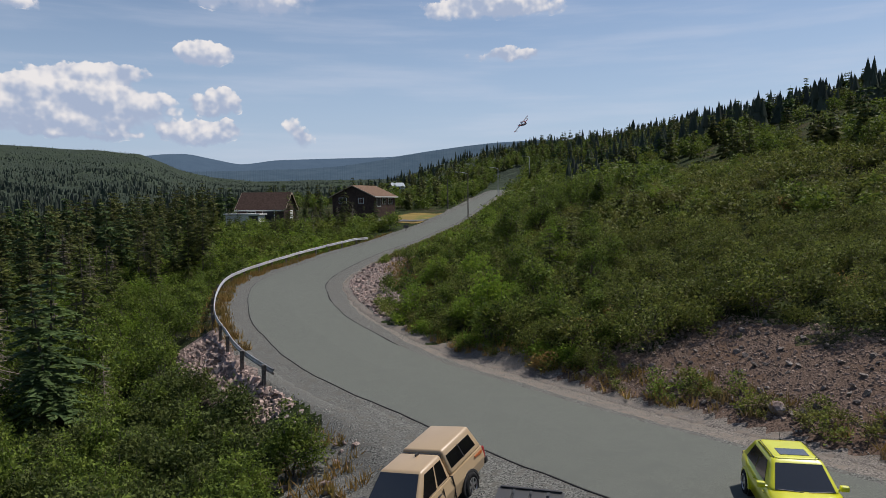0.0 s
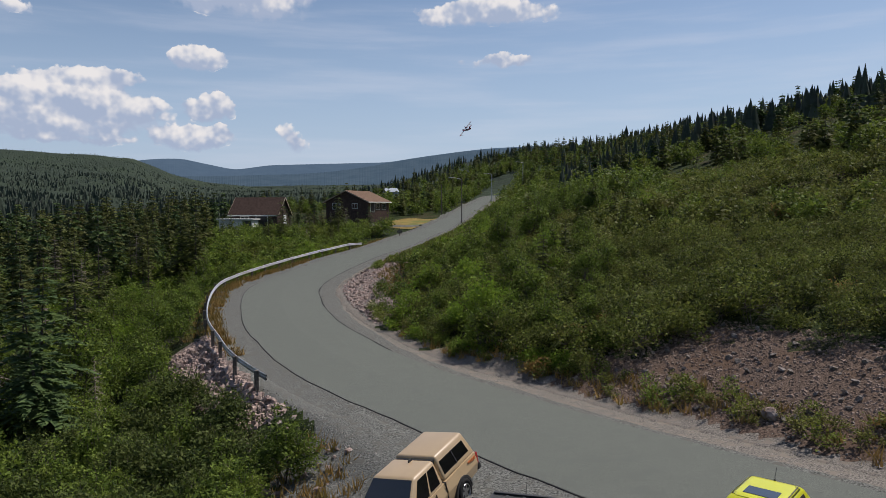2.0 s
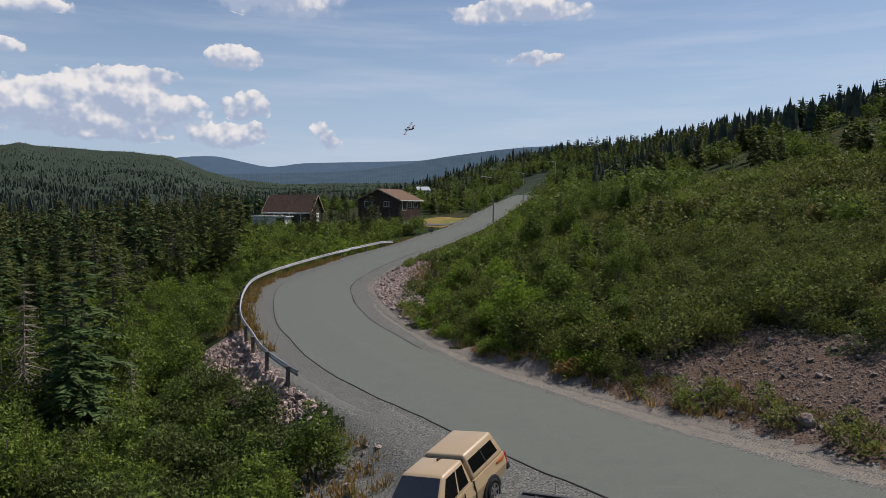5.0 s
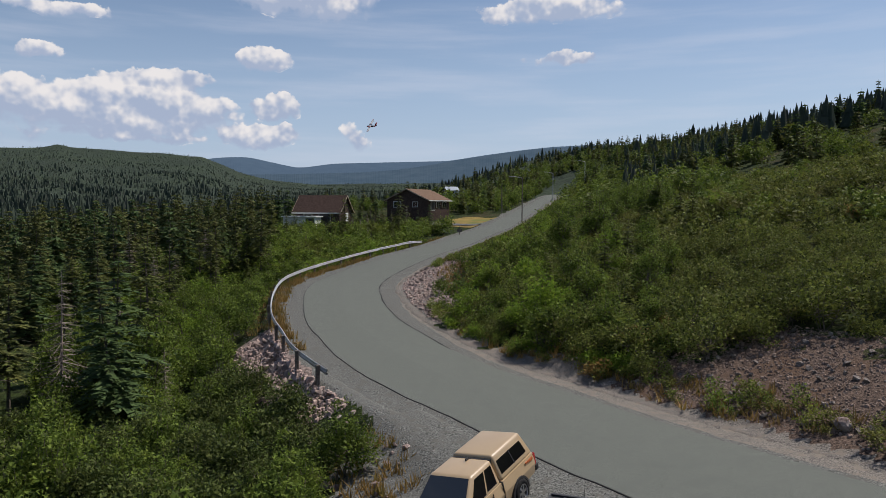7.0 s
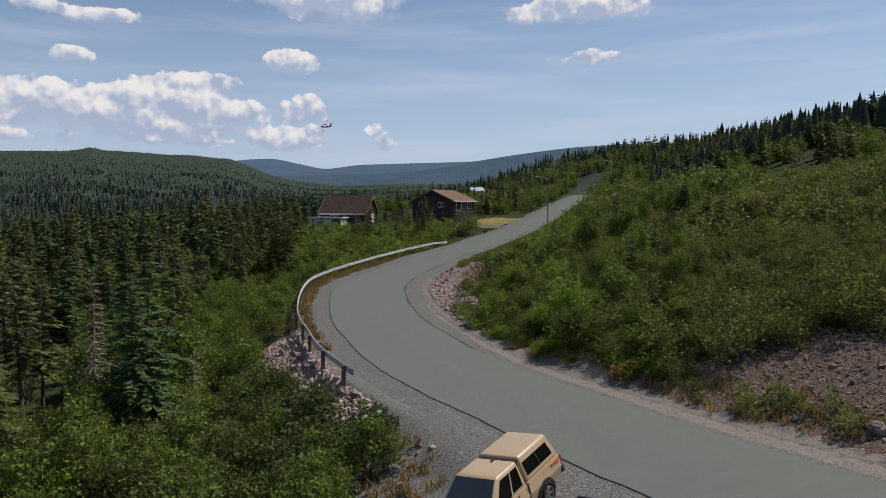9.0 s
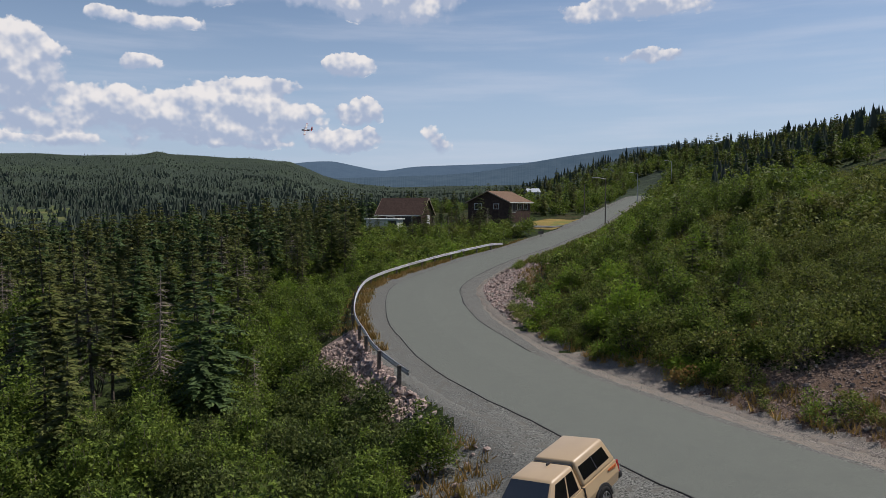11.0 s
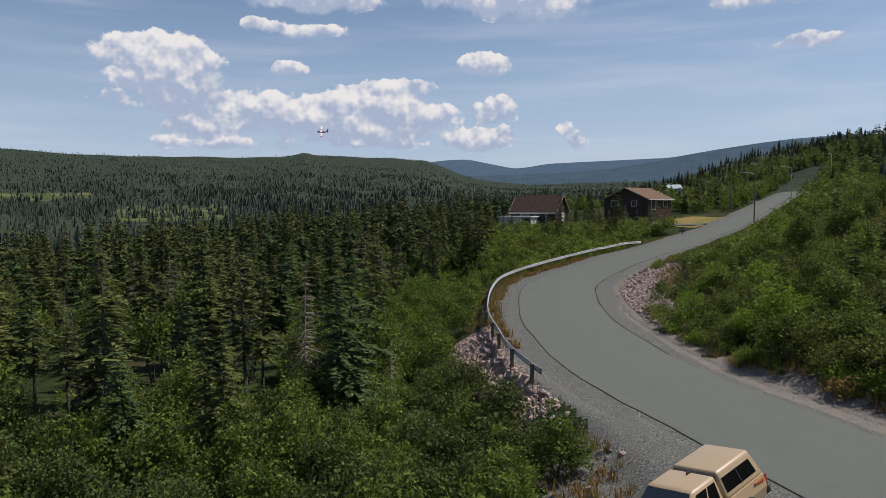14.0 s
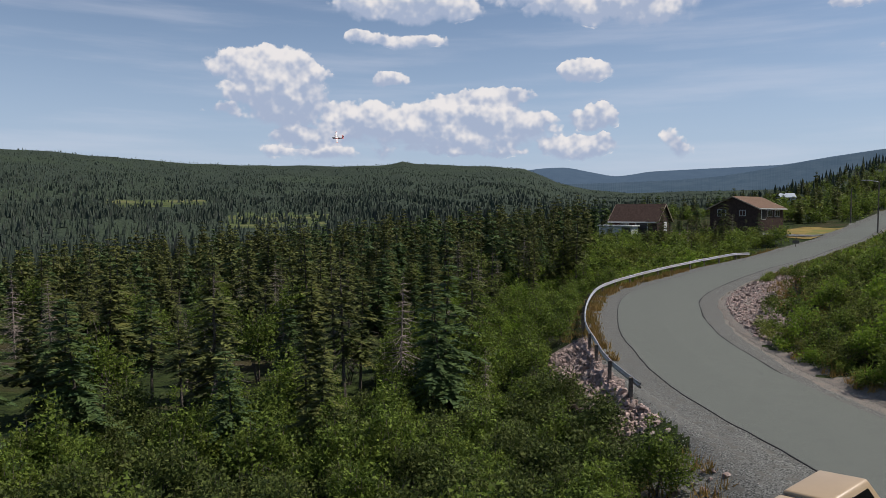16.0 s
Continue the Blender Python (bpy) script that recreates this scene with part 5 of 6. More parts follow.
def pickup_truck():
    car = new("pickup_truck")
    tagged(car, "tan pickup truck with a matching canopy over the bed", "pickup truck")
    tan = M["tan_paint"]
    bm = loft(bmesh.new(), body_rings([(-1.16, 0.80, 0.86, 0.82, 0.55, 0.8, 1.08), (-1.05, 0.86, 0.93, 0.88, 0.5, 0.8, 1.12), (0.84, 0.86, 0.93, 0.88, 0.42, 0.8, 1.12)]))
    part("bed", bm, tan, car)
    bm = loft(bmesh.new(), body_rings([(0.88, 0.86, 0.93, 0.87, 0.4, 0.8, 1.1), (2.2, 0.86, 0.93, 0.87, 0.4, 0.8, 1.09), (2.85, 0.86, 0.93, 0.84, 0.4, 0.8, 1.1), (3.6, 0.86, 0.94, 0.8, 0.45, 0.82, 1.06), (3.95, 0.82, 0.88, 0.7, 0.5, 0.8, 0.98), (4.12, 0.7, 0.74, 0.6, 0.52, 0.75, 0.9)]))
    part("cab_body", bm, tan, car)
    left, right, front, back, rings = frustum(0.88, 2.82, 0.86, 1.08, 0.92, 1.98, 0.66, 1.79)
    cab = part("cab_roof", rounded(loft(bmesh.new(), rings), 0.1, 3), tan, car, "", True)
    part("windscreen", panel(front, 0.04, 0.96, 0.05, 0.94), M["car_glass"], car, "dark tinted windscreen")
    for quad, flip in ((left, True), (right, False)):
        u = (lambda a, b: (1 - b, 1 - a)) if flip else (lambda a, b: (a, b))
        part("front_window", panel(quad, *u(0.43, 0.82), 0.1, 0.84), M["tinted"], car)
        part("rear_window", panel(quad, *u(0.1, 0.38), 0.14, 0.84), M["tinted"], car)
    left, right, front, back, rings = frustum(-1.1, 0.83, 0.87, 1.12, -0.86, 0.82, 0.65, 1.84)
    canopy = part("canopy", rounded(loft(bmesh.new(), rings), 0.1, 3), tan, car, "smooth tan fibreglass canopy", True)
    for quad, flip in ((left, True), (right, False)):
        u = (lambda a, b: (1 - b, 1 - a)) if flip else (lambda a, b: (a, b))
        part("canopy_window", panel(quad, *u(0.14, 0.94), 0.22, 0.74, 0.014), M["tinted"], car, "long black sliding window")
        part("window_divider", panel(quad, *u(0.53, 0.55), 0.2, 0.76, 0.022), M["black_trim"], car)
    part("canopy_hatch", panel(back, 0.1, 0.9, 0.12, 0.85, 0.014), M["tinted"], car)
    bm = bmesh.new()
    box(bm, (0.82, -0.62, 1.60), (0.91, 0.62, 1.765), 0.01)
    box(bm, (0.835, -0.9, 0.5), (0.885, 0.9, 1.12))
    part("cab_gap", bm, M["black_trim"], car)
    bm = bmesh.new()
    box(bm, (0.98, -0.02, 1.78), (1.16, 0.02, 1.86), 0.012)
    part("roof_antenna", bm, M["black_trim"], car)
    for x in (0.0, 3.236):
        for y in (-0.86, 0.86):
            wheel(car, x, y, 0.39, 0.26)
            arch(car, x, 0.93 if y > 0 else -0.93, 0.39, M["black_trim"])
    for s in (-1, 1):
        mirror(car, 2.55, s * 0.9, 1.16, tan if s > 0 else M["black_trim"])
        bm = bmesh.new()
        box(bm, (1.62, s * 0.925, 0.97), (1.82, s * 0.955, 1.01), 0.01)
        part("door_handle", bm, M["black_trim"], car)
        bm = bmesh.new()
        box(bm, (-1.17, s * 0.74, 0.72), (-1.03, s * 0.9, 1.08), 0.02)
        part("tail_light", bm, M["red_lens"], car)
        bm = bmesh.new()
        box(bm, (3.82, s * 0.52, 0.8), (4.02, s * 0.84, 0.95), 0.03)
        part("headlight", bm, M["clear_lens"], car)
        bm = bmesh.new()
        for q, (a, b) in enumerate(((-0.95, -0.86), (-0.84, -0.74), (-0.72, -0.63), (-0.6, -0.5))):
            box(bm, (a, s * 0.905, 0.97 + 0.012 * q), (b, s * 0.932, 1.06))
        part("bed_decal", bm, M["decal"], car)
        bm = bmesh.new()
        for x in (0.9, 1.45, 2.62):
            box(bm, (x, s * 0.90, 0.5), (x + 0.012, s * 0.934, 1.06))
        part("door_seam", bm, M["black_trim"], car)
        for x in (1.05, 2.35):
            bm = bmesh.new()
            rod(bm, (x - 0.3, s * 0.9, 0.36), (x + 0.35, s * 0.9, 0.36), 0.035)
            part("step_bar", bm, M["black_trim"], car)
    bm = bmesh.new()
    box(bm, (-1.32, -0.88, 0.5), (-1.14, 0.88, 0.7), 0.04)
    part("rear_bumper", bm, M["black_trim"], car)
    bm = bmesh.new()
    box(bm, (4.05, -0.84, 0.45), (4.2, 0.84, 0.66), 0.05)
    part("front_bumper", bm, M["black_trim"], car)
    bm = bmesh.new()
    box(bm, (4.06, -0.5, 0.68), (4.14, 0.5, 0.9), 0.02)
    part("grille", bm, M["black_trim"], car)
    return car


truck = pickup_truck()
truck.matrix_basis = pose(0.07, 20.40, 0.0, 7.59, 8.17, 241.43)


def hatchback(name, label, mat, high, rack=False):
    """A small crossover car; the nose points along x, the origin lies on the ground below its middle."""
    car = new(name)
    tagged(car, label, "car")
    k = high / 1.56
    rows = [(-2.15, 0.62, 0.7, 0.66, 0.42, 0.7, 0.92), (-2.05, 0.76, 0.83, 0.78, 0.32, 0.7, 0.98), (-1.3, 0.83, 0.9, 0.83, 0.26, 0.72, 0.99), (0.0, 0.84, 0.9, 0.82, 0.25, 0.72, 0.95), (0.9, 0.84, 0.9, 0.8, 0.25, 0.72, 0.94),
            (1.6, 0.83, 0.89, 0.74, 0.27, 0.7, 0.88), (2.0, 0.76, 0.8, 0.6, 0.3, 0.62, 0.76), (2.17, 0.56, 0.6, 0.48, 0.32, 0.56, 0.66)]
    part("body", loft(bmesh.new(), body_rings([(x, a, b, c, z0 * k, z1 * k, z2 * k) for x, a, b, c, z0, z1, z2 in rows])), mat, car, "", True)
    left, right, front, back, rings = frustum(-2.02, 0.78, 0.82, 0.94 * k, -1.5, 0.12, 0.62, 1.49 * k)
    rings.append([(-1.3, -0.5, high), (-0.05, -0.5, high), (-0.05, 0.5, high), (-1.3, 0.5, high)])
    part("cabin", rounded(loft(bmesh.new(), rings), 0.11, 4), mat, car, "", True)
    part("windscreen", panel(front, 0.07, 0.93, 0.06, 0.93), M["car_glass"], car, "dark sloping windscreen")
    part("rear_screen", panel(back, 0.12, 0.88, 0.2, 0.86), M["car_glass"], car)
    for quad, flip in ((left, True), (right, False)):
        u = (lambda a, b: (1 - b, 1 - a)) if flip else (lambda a, b: (a, b))
        part("front_window", panel(quad, *u(0.5, 0.82), 0.08, 0.86), M["car_glass"], car)
        part("rear_window", panel(quad, *u(0.16, 0.48), 0.12, 0.86), M["car_glass"], car)
    if not rack:
        bm = bmesh.new()
        box(bm, (-0.62, -0.36, high - 0.02), (-0.14, 0.36, high + 0.012), 0.01)
        part("sunroof", bm, M["car_glass"], car)
    bm = bmesh.new()
    rod(bm, (-1.36, 0, high - 0.04), (-1.52, 0, high + 0.26), 0.008, 0.004, 6)
    rod(bm, (-1.36, 0, high - 0.05), (-1.37, 0, high + 0.02), 0.035, 0.02, 8)
    part("roof_antenna", bm, M["black_trim"], car)
    for x in (-1.32, 1.32):
        for y in (-0.83, 0.83):
            wheel(car, x, y, 0.34, 0.21, 5)
            arch(car, x, 0.885 if y > 0 else -0.885, 0.34, mat)
    for s in (-1, 1):
        mirror(car, 0.5, s * 0.86, 1.0 * k, mat)
        for nm, m2, lo, hi in (("headlight", "clear_lens", (1.75, 0.5, 0.66), (2.05, 0.76, 0.78)), ("tail_light", "red_lens", (-2.12, 0.5, 0.78), (-1.95, 0.8, 0.95))):
            bm = bmesh.new()
            box(bm, (lo[0], s * lo[1], lo[2] * k), (hi[0], s * hi[1], hi[2] * k), 0.03)
            part(nm, bm, M[m2], car)
        bm = bmesh.new()
        rod(bm, (0.80, s * 0.06, 0.97 * k), (0.74, s * 0.62, 0.99 * k), 0.012)
        part("wiper", bm, M["black_trim"], car)
        for x in (-0.5, 0.45):
            bm = bmesh.new()
            box(bm, (x - 0.09, s * 0.875, 0.8 * k), (x + 0.09, s * 0.915, 0.83 * k), 0.008)
            part("door_handle", bm, mat, car)
        bm = bmesh.new()
        rod(bm, (-1.3, s * 0.53, high + (0.06 if rack else -0.035)), (0.0, s * 0.53, high + (0.06 if rack else -0.035)), 0.02)
        part("roof_rail", bm, M["black_trim"], car)
    bm = bmesh.new()
    box(bm, (2.06, -0.5, 0.36), (2.2, 0.5, 0.56), 0.03)
    part("grille", bm, M["black_trim"], car)
    if rack:
        for x in (-1.15, -0.5, 0.1):
            bm = bmesh.new()
            box(bm, (x - 0.04, -0.72, high + 0.1), (x + 0.04, 0.72, high + 0.14), 0.015)
            part("rack_bar", bm, M["black_trim"], car)
        for y in (-0.6, -0.2, 0.2, 0.6):
            bm = bmesh.new()
            box(bm, (-1.2, y - 0.17, high + 0.06), (0.15, y + 0.17, high + 0.09), 0.01)
            part("rack_slat", bm, M["grey_paint"], car)
    return car


yellow_car = hatchback("yellow_car", "bright lime-yellow crossover car with a sunroof, driving in", M["lime_paint"], 1.56)
dark_car = hatchback("dark_car", "dark grey parked car with a black roof rack", M["grey_paint"], 1.68, True)
dark_car.matrix_basis = pose(1.75, 14.9, 0.2, 0, 3, 255)


# ---- houses ----
M["brown_siding"] = material("brown_siding", (0.05, 0.035, 0.03), (0.085, 0.06, 0.05), 2.0, 0.8, bump=0.2)
M["roof_brown"] = material("roof_brown", (0.045, 0.03, 0.025), (0.08, 0.054, 0.044), 3.0, 0.9, bump=0.5, bump_scale=8.0)
M["roof_tan"] = material("roof_tan", (0.11, 0.072, 0.05), (0.18, 0.12, 0.085), 3.0, 0.9, bump=0.5, bump_scale=8.0)
M["white_paint"] = material("white_paint", (0.5, 0.51, 0.49), (0.62, 0.63, 0.61), 2.0, 0.7, bump=0.05)
M["tan_siding"] = material("tan_siding", (0.28, 0.23, 0.17), (0.38, 0.31, 0.24), 2.0, 0.8, bump=0.1)
M["pale_blue"] = material("pale_blue", (0.3, 0.34, 0.38), (0.4, 0.44, 0.48), 2.0, 0.8, bump=0.05)


def house(name, label, long, wide, eave, ridge, wall_mat, roof_mat, openings, over=0.4, gable_trim=True):
    """A gabled house; the ridge runs along x, the floor is at z = 0. openings: face, position along it, sill, width, height, kind."""
    h = new(name)
    tagged(h, label, "house")
    bm = bmesh.new()
    w, l = wide / 2, long / 2
    loft(bm, [[(x, -w, -2.5), (x, -w, eave), (x, 0, ridge - 0.12), (x, w, eave), (x, w, -2.5)] for x in (-l, l)])
    part("wall", bm, wall_mat, h)
    rise = (ridge - eave) / w
    for s in (-1, 1):
        bm = bmesh.new()
        lo = (w + over)
        loft(bm, [[(x, 0, ridge), (x, s * lo, ridge - rise * lo), (x, s * lo, ridge - rise * lo - 0.16), (x, 0, ridge - 0.16)] for x in (-l - over, l + over)])
        roof = part("roof", bm, roof_mat, h)
        bm = bmesh.new()
        box(bm, (-l - over - 0.01, s * (lo - 0.02), ridge - rise * lo - 0.2), (l + over + 0.01, s * (lo + 0.05), ridge - rise * lo + 0.02), 0.01)
        part("gutter", bm, M["white_paint"], h)
        if gable_trim:
            for e in (-1, 1):
                bm = bmesh.new()
                x = e * (l + over + 0.02)
                loft(bm, [[(x - 0.03, 0, ridge + 0.03), (x - 0.03, s * lo, ridge - rise * lo + 0.03), (x - 0.03, s * lo, ridge - rise * lo - 0.2), (x - 0.03, 0, ridge - 0.2)], [(x + 0.03, 0, ridge + 0.03), (x + 0.03, s * lo, ridge - rise * lo + 0.03), (x + 0.03, s * lo, ridge - rise * lo - 0.2), (x + 0.03, 0, ridge - 0.2)]])
                part("barge_board", bm, M["tan_siding"], h)
    for face, at, sill, width, tall_, kind in openings:
        def slab(a0, a1, z0, z1, out):
            b = bmesh.new()
            if face in ("front", "back"):
                s = -1 if face == "front" else 1
                return box(b, (a0, s * (w - 0.1), z0), (a1, s * (w + out), z1), 0.01)
            s = -1 if face == "west" else 1
            return box(b, (s * (l - 0.1), a0, z0), (s * (l + out), a1, z1), 0.01)
        unit = part(kind, slab(at - width / 2 - 0.1, at + width / 2 + 0.1, sill - 0.1, sill + tall_ + 0.1, 0.05), M["white_paint"], h)
        panes = 2 if kind == "window" else 1
        for q in range(panes):
            a0 = at - width / 2 + q * width / panes
            part("pane" if kind == "window" else "leaf", slab(a0 + 0.03, a0 + width / panes - 0.03, sill, sill + tall_, 0.07), M["car_glass"] if kind == "window" else M["black_trim"] if kind == "dark_door" else M["white_paint"], unit)
    return h


brown_house = house("brown_house", "brown house with a brown shingle roof among spruces", 9.2, 6.4, 2.7, 5.7, M["brown_siding"], M["roof_brown"],
                    [("front", 1.6, 0.2, 2.2, 1.9, "dark_door"), ("front", -1.8, 0.9, 1.6, 1.1, "window"), ("east", 0.6, 0.2, 1.2, 2.0, "door")])
brown_house.matrix_basis = pose(-33.7, 135.0, 5.25, 0, 0, -9)
dark_house = house("dark_house", "dark brown bungalow with a tan roof and a porch", 8.9, 10.5, 2.6, 4.85, M["brown_siding"], M["roof_tan"],
                   [("front", -2.6, 0.3, 1.5, 2.0, "dark_door"), ("front", -0.4, 0.8, 1.5, 1.2, "window"), ("front", 2.2, 0.8, 1.6, 1.2, "window"), ("west", 2.6, 0.9, 1.8, 1.2, "window"), ("west", -2.0, 1.0, 1.2, 1.0, "window")], over=0.5)
dark_house.matrix_basis = pose(-17.2, 154.0, 7.8, 0, 0, 64.5)
far_house = house("far_house", "pale blue house far up the road", 7.5, 6.0, 3.0, 5.0, M["pale_blue"], M["pale_blue"], [("front", 0.0, 1.0, 1.6, 1.2, "window")])
far_house.matrix_basis = pose(-21.5, 330.0, 14.4, 0, 0, 25) @ Matrix.Diagonal((0.8, 0.8, 0.8, 1))
bm = bmesh.new()
box(bm, (-3.2, -1.4, -1.5), (3.2, 1.4, 2.0), 0.03)
shed = new("white_shed")
tagged(shed, "low white shed in front of the brown house", "shed")
part("wall", bm, M["white_paint"], shed)
bm = bmesh.new()
box(bm, (-3.5, -1.7, 2.0), (3.5, 1.7, 2.2), 0.03)
part("roof", bm, M["white_paint"], shed)
bm = bmesh.new()
box(bm, (1.4, -1.44, 0.0), (3.0, -1.38, 1.8))
part("door_opening", bm, M["black_trim"], shed)
shed.matrix_basis = pose(-36.4, 129.6, 4.75, 0, 0, -9)
# dry lawn before the dark house
aa, rr_ = np.meshgrid(np.linspace(0, 2 * np.pi, 40, endpoint=False), np.linspace(0, 1, 9), indexing="ij")
edge = 1 + 0.12 * np.sin(3 * aa + 1) + 0.07 * np.sin(7 * aa)
lx, ly = -3.5 + 7.6 * rr_ * edge * np.cos(aa) + 0.12 * (10.5 * rr_ * np.sin(aa)), 146.5 + 10.5 * rr_ * edge * np.sin(aa)
lz = land(lx.ravel(), ly.ravel()) + 0.12
i, j = np.meshgrid(np.arange(40), np.arange(8), indexing="ij")
lawn = new("lawn", mesh_of("lawn", np.stack([lx.ravel(), ly.ravel(), lz], 1), np.stack([i * 9 + j, i * 9 + j + 1, (i + 1) % 40 * 9 + j + 1, (i + 1) % 40 * 9 + j], -1).reshape(-1, 4), [M["lawn"]], None, True))
tagged(lawn, "sun-dried yellow lawn beside the upper road", "lawn", kind="structure")
# driveway from the road to the houses
pts = curve_through([(2.4, 141.0, 1.7), (-4.0, 139.0, 1.6), (-10.0, 140.5, 1.6), (-15.0, 144.5, 1.9)], 0.6)
tg = np.gradient(pts[:, :2], axis=0)
tg /= np.linalg.norm(tg, axis=1)[:, None]
cols = [np.stack([pts[:, 0] + tg[:, 1] * s * pts[:, 2], pts[:, 1] - tg[:, 0] * s * pts[:, 2]], 1) for s in (-1, -0.4, 0.4, 1)]
v = np.stack([np.column_stack([c, land(c[:, 0], c[:, 1]) + 0.22]) for c in cols], 1)
n = len(pts)
i, j = np.meshgrid(np.arange(n - 1), np.arange(3), indexing="ij")
drive = new("driveway", mesh_of("driveway", v.reshape(-1, 3), np.stack([i * 4 + j, i * 4 + j + 1, (i + 1) * 4 + j + 1, (i + 1) * 4 + j], -1).reshape(-1, 4), [M["gravel"]], None, True))
tagged(drive, "grey gravel driveway to the dark house", "driveway", kind="structure")


# ---- lamps, poles, sign ----
def street_lamp(x, y, z, high, arm, mat):
    lamp = new("street_lamp")
    tagged(lamp, "tall street lamp with a curved arm beside the road", "street lamp", group="street lamps")
    bm = bmesh.new()
    rod(bm, (0, 0, -0.5), (0, 0, high - 0.3), 0.13, 0.085, 10)
    part("pole", bm, mat, lamp)
    bm = bmesh.new()
    last = Vector((0, 0, high - 0.35))
    for q in range(1, 7):
        u = q / 6
        p = Vector((-arm * u, -0.1 * u, high - 0.35 + 0.35 * math.sin(u * 1.57)))
        rod(bm, last, p, 0.05, None, 8)
        last = p
    part("arm", bm, M["galvanised"], lamp)
    bm = bmesh.new()
    box(bm, (-arm - 0.55, -0.24, high - 0.08), (-arm + 0.05, 0.04, high + 0.06), 0.04)
    part("lamp_head", bm, M["galvanised"], lamp)
    lamp.location = (x, y, z)
    return lamp


street_lamp(5.0, 139.4, 5.8, 9.0, 2.0, M["old_wood"])
street_lamp(15.4, 196.0, 10.0, 8.5, 1.8, M["galvanised"])
street_lamp(28.0, 228.0, land_at(28.0, 228.0), 9.0, 1.8, M["galvanised"])


def utility_pole(x, y, high, cross=True):
    p = new("utility_pole")
    tagged(p, "weathered wooden utility pole", "utility pole", group="utility poles")
    bm = bmesh.new()
    rod(bm, (0, 0, -0.6), (0, 0, high), 0.15, 0.1, 10)
    part("pole", bm, M["old_wood"], p)
    if cross:
        bm = bmesh.new()
        box(bm, (-0.6, -0.06, high - 0.6), (0.6, 0.06, high - 0.48), 0.01)
        part("crossarm", bm, M["old_wood"], p)
        for s in (-0.5, 0.5):
            bm = bmesh.new()
            rod(bm, (s, 0, high - 0.5), (s, 0, high - 0.3), 0.05, 0.04)
            part("insulator", bm, M["white_paint"], p)
    p.location = (x, y, land_at(x, y))


utility_pole(65.3, 110.0, 9.0)
utility_pole(1.2, 167.0, 7.2, False)
utility_pole(45.0, 290.0, 9.0)
sign = new("road_sign")
tagged(sign, "small weathered sign board on a wooden post", "sign")
bm = bmesh.new()
box(bm, (-0.06, -0.06, -0.4), (0.06, 0.06, 2.0), 0.01)
part("post", bm, M["old_wood"], sign)
bm = bmesh.new()
box(bm, (-0.45, -0.1, 1.1), (0.45, -0.06, 1.6), 0.02)
part("board", bm, M["old_wood"], sign)
sign.location = (-6.2, 118.0, land_at(-6.2, 118.0))


# ---- the aeroplane ----
M["plane_red"] = paint("plane_red", (0.42, 0.035, 0.02), 0.45)
M["plane_white"] = paint("plane_white", (0.72, 0.70, 0.66), 0.45)
M["plane_dark"] = paint("plane_dark", (0.05, 0.035, 0.035), 0.5)


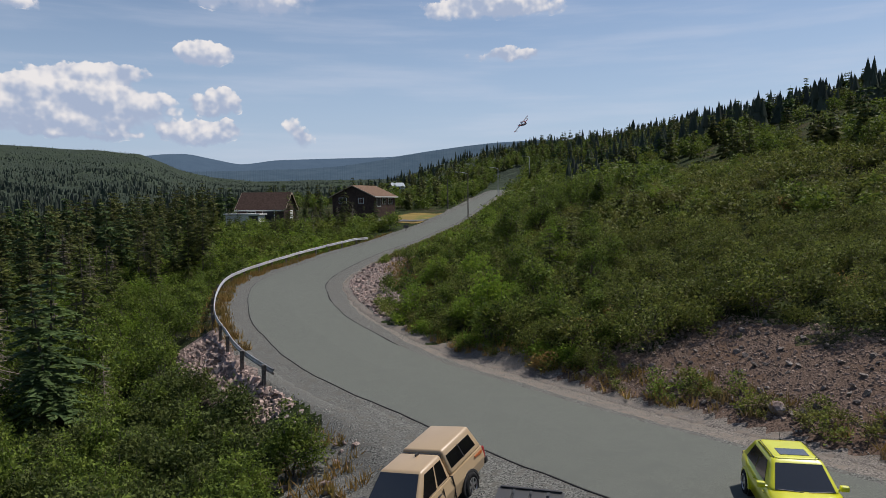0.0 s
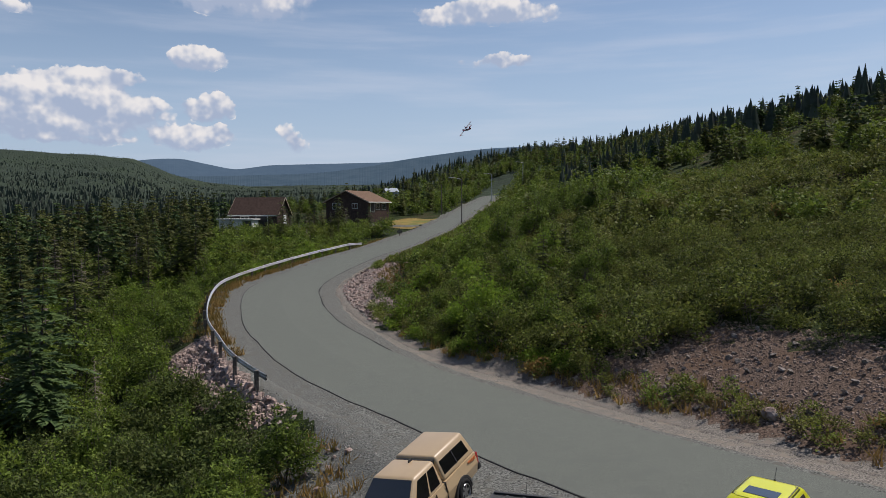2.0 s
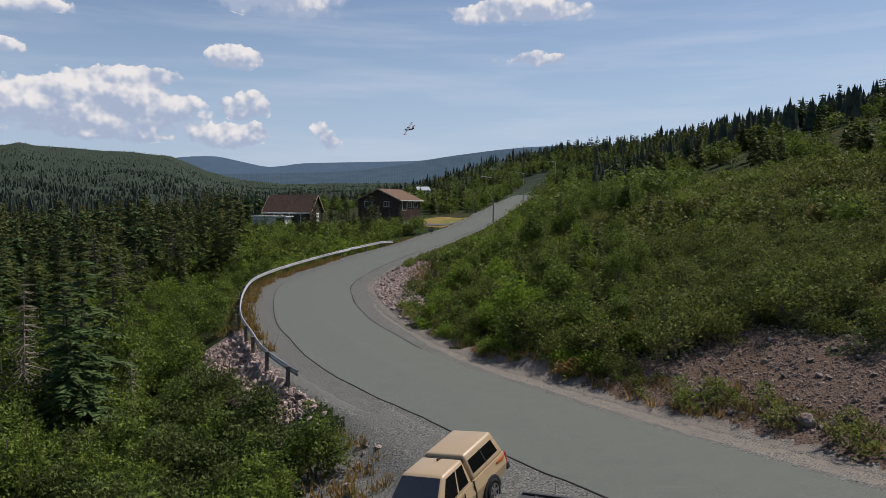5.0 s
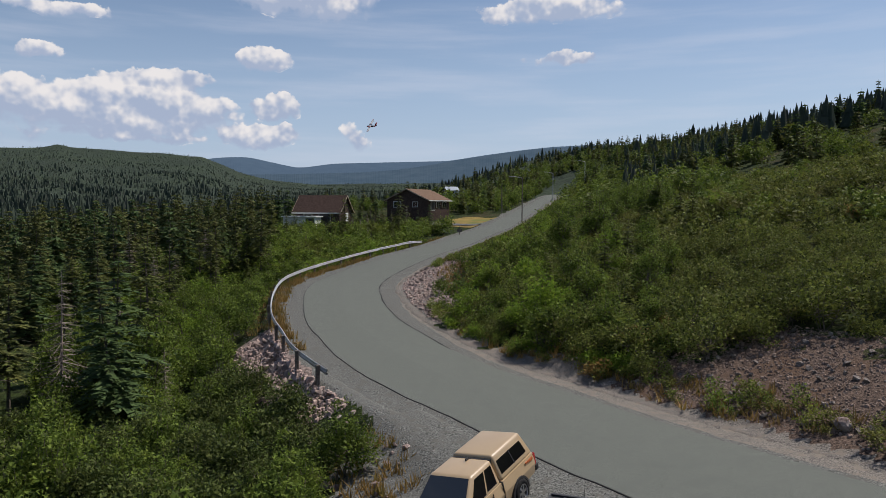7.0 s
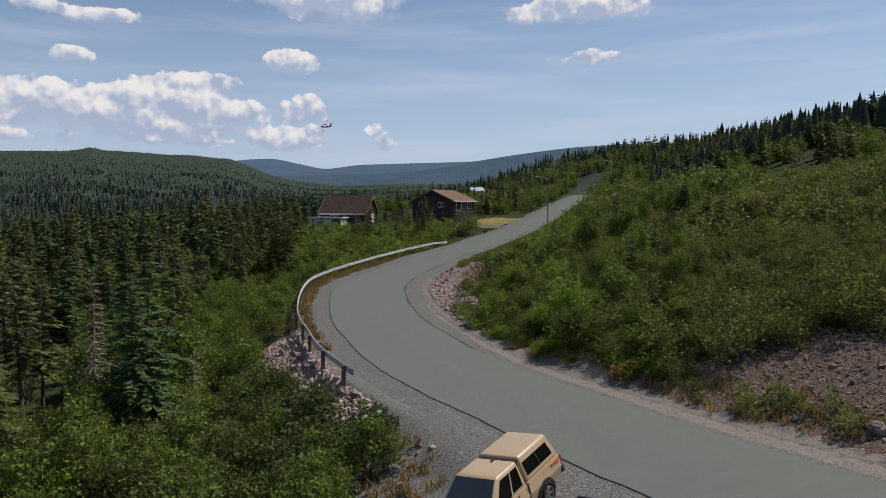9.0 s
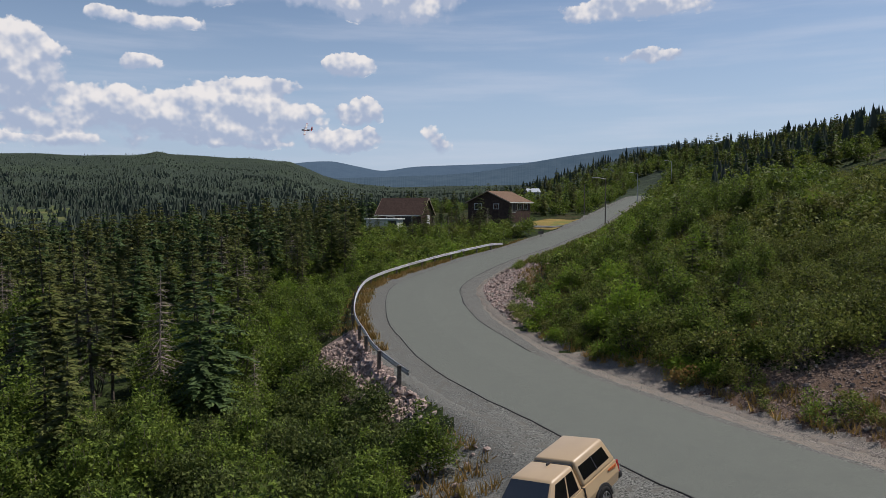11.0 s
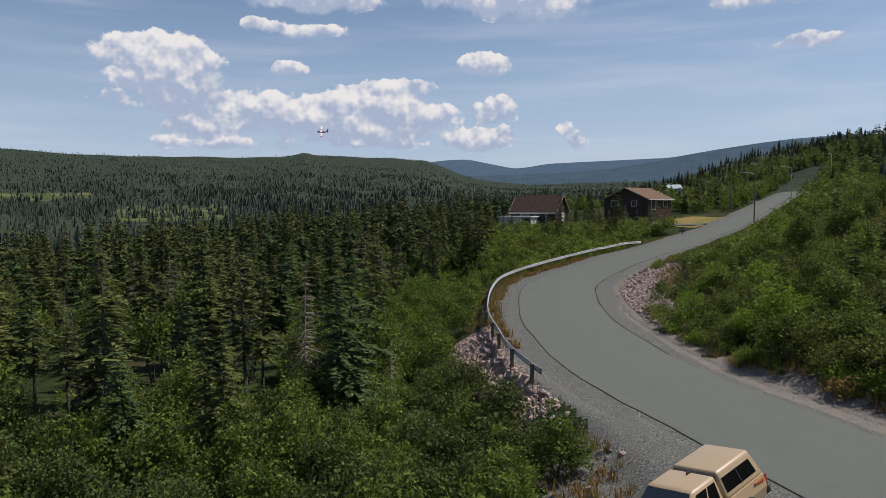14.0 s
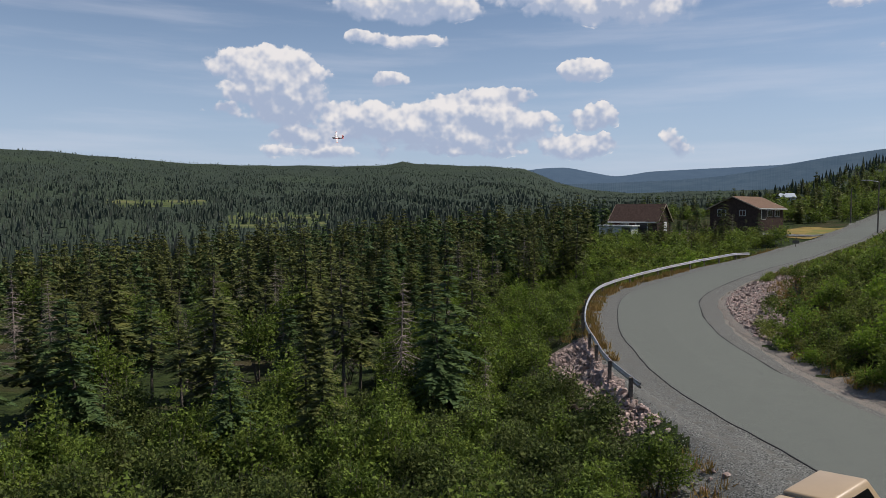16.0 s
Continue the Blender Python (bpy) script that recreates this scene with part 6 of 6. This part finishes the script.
def water_bomber():
    p = new("water_bomber")
    tagged(p, "red and white twin-engined water-bombing aeroplane, banking", "aeroplane")
    bm = bmesh.new()
    rings = []
    for x, r, z in ((9.0, 0.15, -0.2), (8.4, 0.8, -0.1), (6.5, 1.25, 0.0), (2.0, 1.35, 0.0), (-2.5, 1.2, 0.1), (-6.5, 0.75, 0.5), (-10.0, 0.25, 0.9)):
        rings.append([(x, r * math.cos(a), z + r * 1.1 * math.sin(a)) for a in np.linspace(0, 2 * math.pi, 12, endpoint=False)])
    part("fuselage", loft(bm, rings), M["plane_dark"], p, "dark red hull", True)

    def wing(name, x, z, span, chord, thick, mat):
        b = bmesh.new()
        rings = []
        for s in (-1, -0.9, 0, 0.9, 1):
            c = chord * (1 - 0.12 * abs(s)) * (0.7 if abs(s) == 1 else 1)
            rings.append([(x + c * 0.5, s * span / 2, z), (x + c * 0.2, s * span / 2, z + thick), (x - c * 0.5, s * span / 2, z), (x + c * 0.2, s * span / 2, z - thick * 0.4)])
        return part(name, loft(b, rings), mat, p)
    wing("wing", 1.5, 1.75, 28.6, 3.6, 0.3, M["plane_white"])
    wing("tailplane", -9.2, 3.6, 10.5, 2.2, 0.15, M["plane_red"])
    b = bmesh.new()
    loft(b, [[(-7.0, -0.12, 0.8), (-7.0, 0.12, 0.8), (-10.4, 0.1, 0.8), (-10.4, -0.1, 0.8)], [(-9.0, -0.1, 6.0), (-9.0, 0.1, 6.0), (-10.8, 0.08, 6.0), (-10.8, -0.08, 6.0)]])
    part("tail_fin", b, M["plane_red"], p)
    for s in (-1, 1):
        b = bmesh.new()
        loft(b, [[(x, s * 3.2 + r * math.cos(a), 1.9 + r * math.sin(a)) for a in np.linspace(0, 6.283, 10, endpoint=False)] for x, r in ((4.6, 0.35), (4.0, 0.6), (0.5, 0.6), (-1.5, 0.2))])
        nacelle = part("engine", b, M["plane_red"], p)
        b = bmesh.new()
        for q in range(4):
            box(b, (4.65, -0.1, 0.1), (4.72, 0.1, 1.9), 0, Matrix.Translation((0, s * 3.2, 1.9)) @ Matrix.Rotation(q * math.pi / 2 + 0.3, 4, "X"))
        part("propeller", b, M["plane_dark"], nacelle)
        b = bmesh.new()
        loft(b, [[(x, s * 11.0 + r * math.cos(a), 0.2 + r * math.sin(a)) for a in np.linspace(0, 6.283, 8, endpoint=False)] for x, r in ((3.2, 0.1), (2.4, 0.35), (0.0, 0.35), (-1.5, 0.1))])
        rod(b, (1.2, s * 11.0, 0.3), (1.2, s * 11.0, 1.75), 0.1)
        part("float", b, M["plane_white"], p)
        b = bmesh.new()
        box(b, (0.2, s * 13.0, 1.7), (2.8, s * 14.35, 2.0), 0.03)
        part("wing_tip", b, M["plane_red"], p)
    return p


plane = water_bomber()


# ---- litter ----
bm = bmesh.new()
bmesh.ops.create_icosphere(bm, subdivisions=2, radius=0.16)
for v in bm.verts:
    v.co *= 1 + 0.5 * noise.noise(v.co * 9)
    v.co.z *= 0.6
bag = part("litter_bag", bm, M["pale_blue"])
bag.location = (12.6, 21.0, land_at(12.6, 21.0) + 0.07)
tagged(bag, "crumpled pale plastic bag on the verge", "litter")


def motions():
    # the aeroplane: seconds, turn to the left, height in degrees, distance, way off the line of sight
    rows = []
    for t, a, h, d, off in ((0, -6.47, 6.22, 900, 34), (1, -4.56, 6.36, 955, 37), (2, -2.46, 6.34, 1005, 41), (3, -0.18, 6.30, 1050, 45), (4, 2.26, 6.23, 1088, 49), (6.5, 8.79, 6.40, 1160, 60), (7.5, 11.55, 6.48, 1182, 64),
                            (8.5, 14.39, 6.44, 1200, 68), (9, 15.83, 6.43, 1208, 70), (11.5, 23.40, 6.21, 1236, 80), (12.5, 26.51, 6.09, 1243, 84), (13.5, 29.76, 5.98, 1247, 88), (14.5, 33.23, 6.03, 1250, 91), (15, 34.88, 6.04, 1250, 93),
                            (15.5, 36.53, 6.08, 1249, 95), (16, 38.23, 6.13, 1247, 97)):
        a_, h_ = radians(a), radians(h)
        place = EYE + d * Vector((-math.sin(a_) * math.cos(h_), math.cos(a_) * math.cos(h_), math.sin(h_)))
        rows.append((t, pose(*place, -48, -2, 90 + a + off)))
    walk(plane, rows)
    # the yellow car turns off the road into the parking
    walk(yellow_car, [(t, pose(x, y, z, 0, 0, turn_)) for t, x, y, z, turn_ in (
        (0, 8.93, 17.42, 0.66, 260), (0.5, 8.98, 17.38, 0.66, 260.5), (1, 8.87, 16.82, 0.66, 259), (1.5, 8.25, 16.12, 0.64, 246), (2, 7.22, 15.45, 0.60, 229), (2.5, 6.48, 14.75, 0.55, 222), (3, 5.75, 14.05, 0.5, 219),
        (4, 4.4, 12.8, 0.42, 216), (5, 3.4, 11.9, 0.36, 214), (6, 3.0, 11.5, 0.34, 213), (16, 3.0, 11.5, 0.34, 213))])


motions()
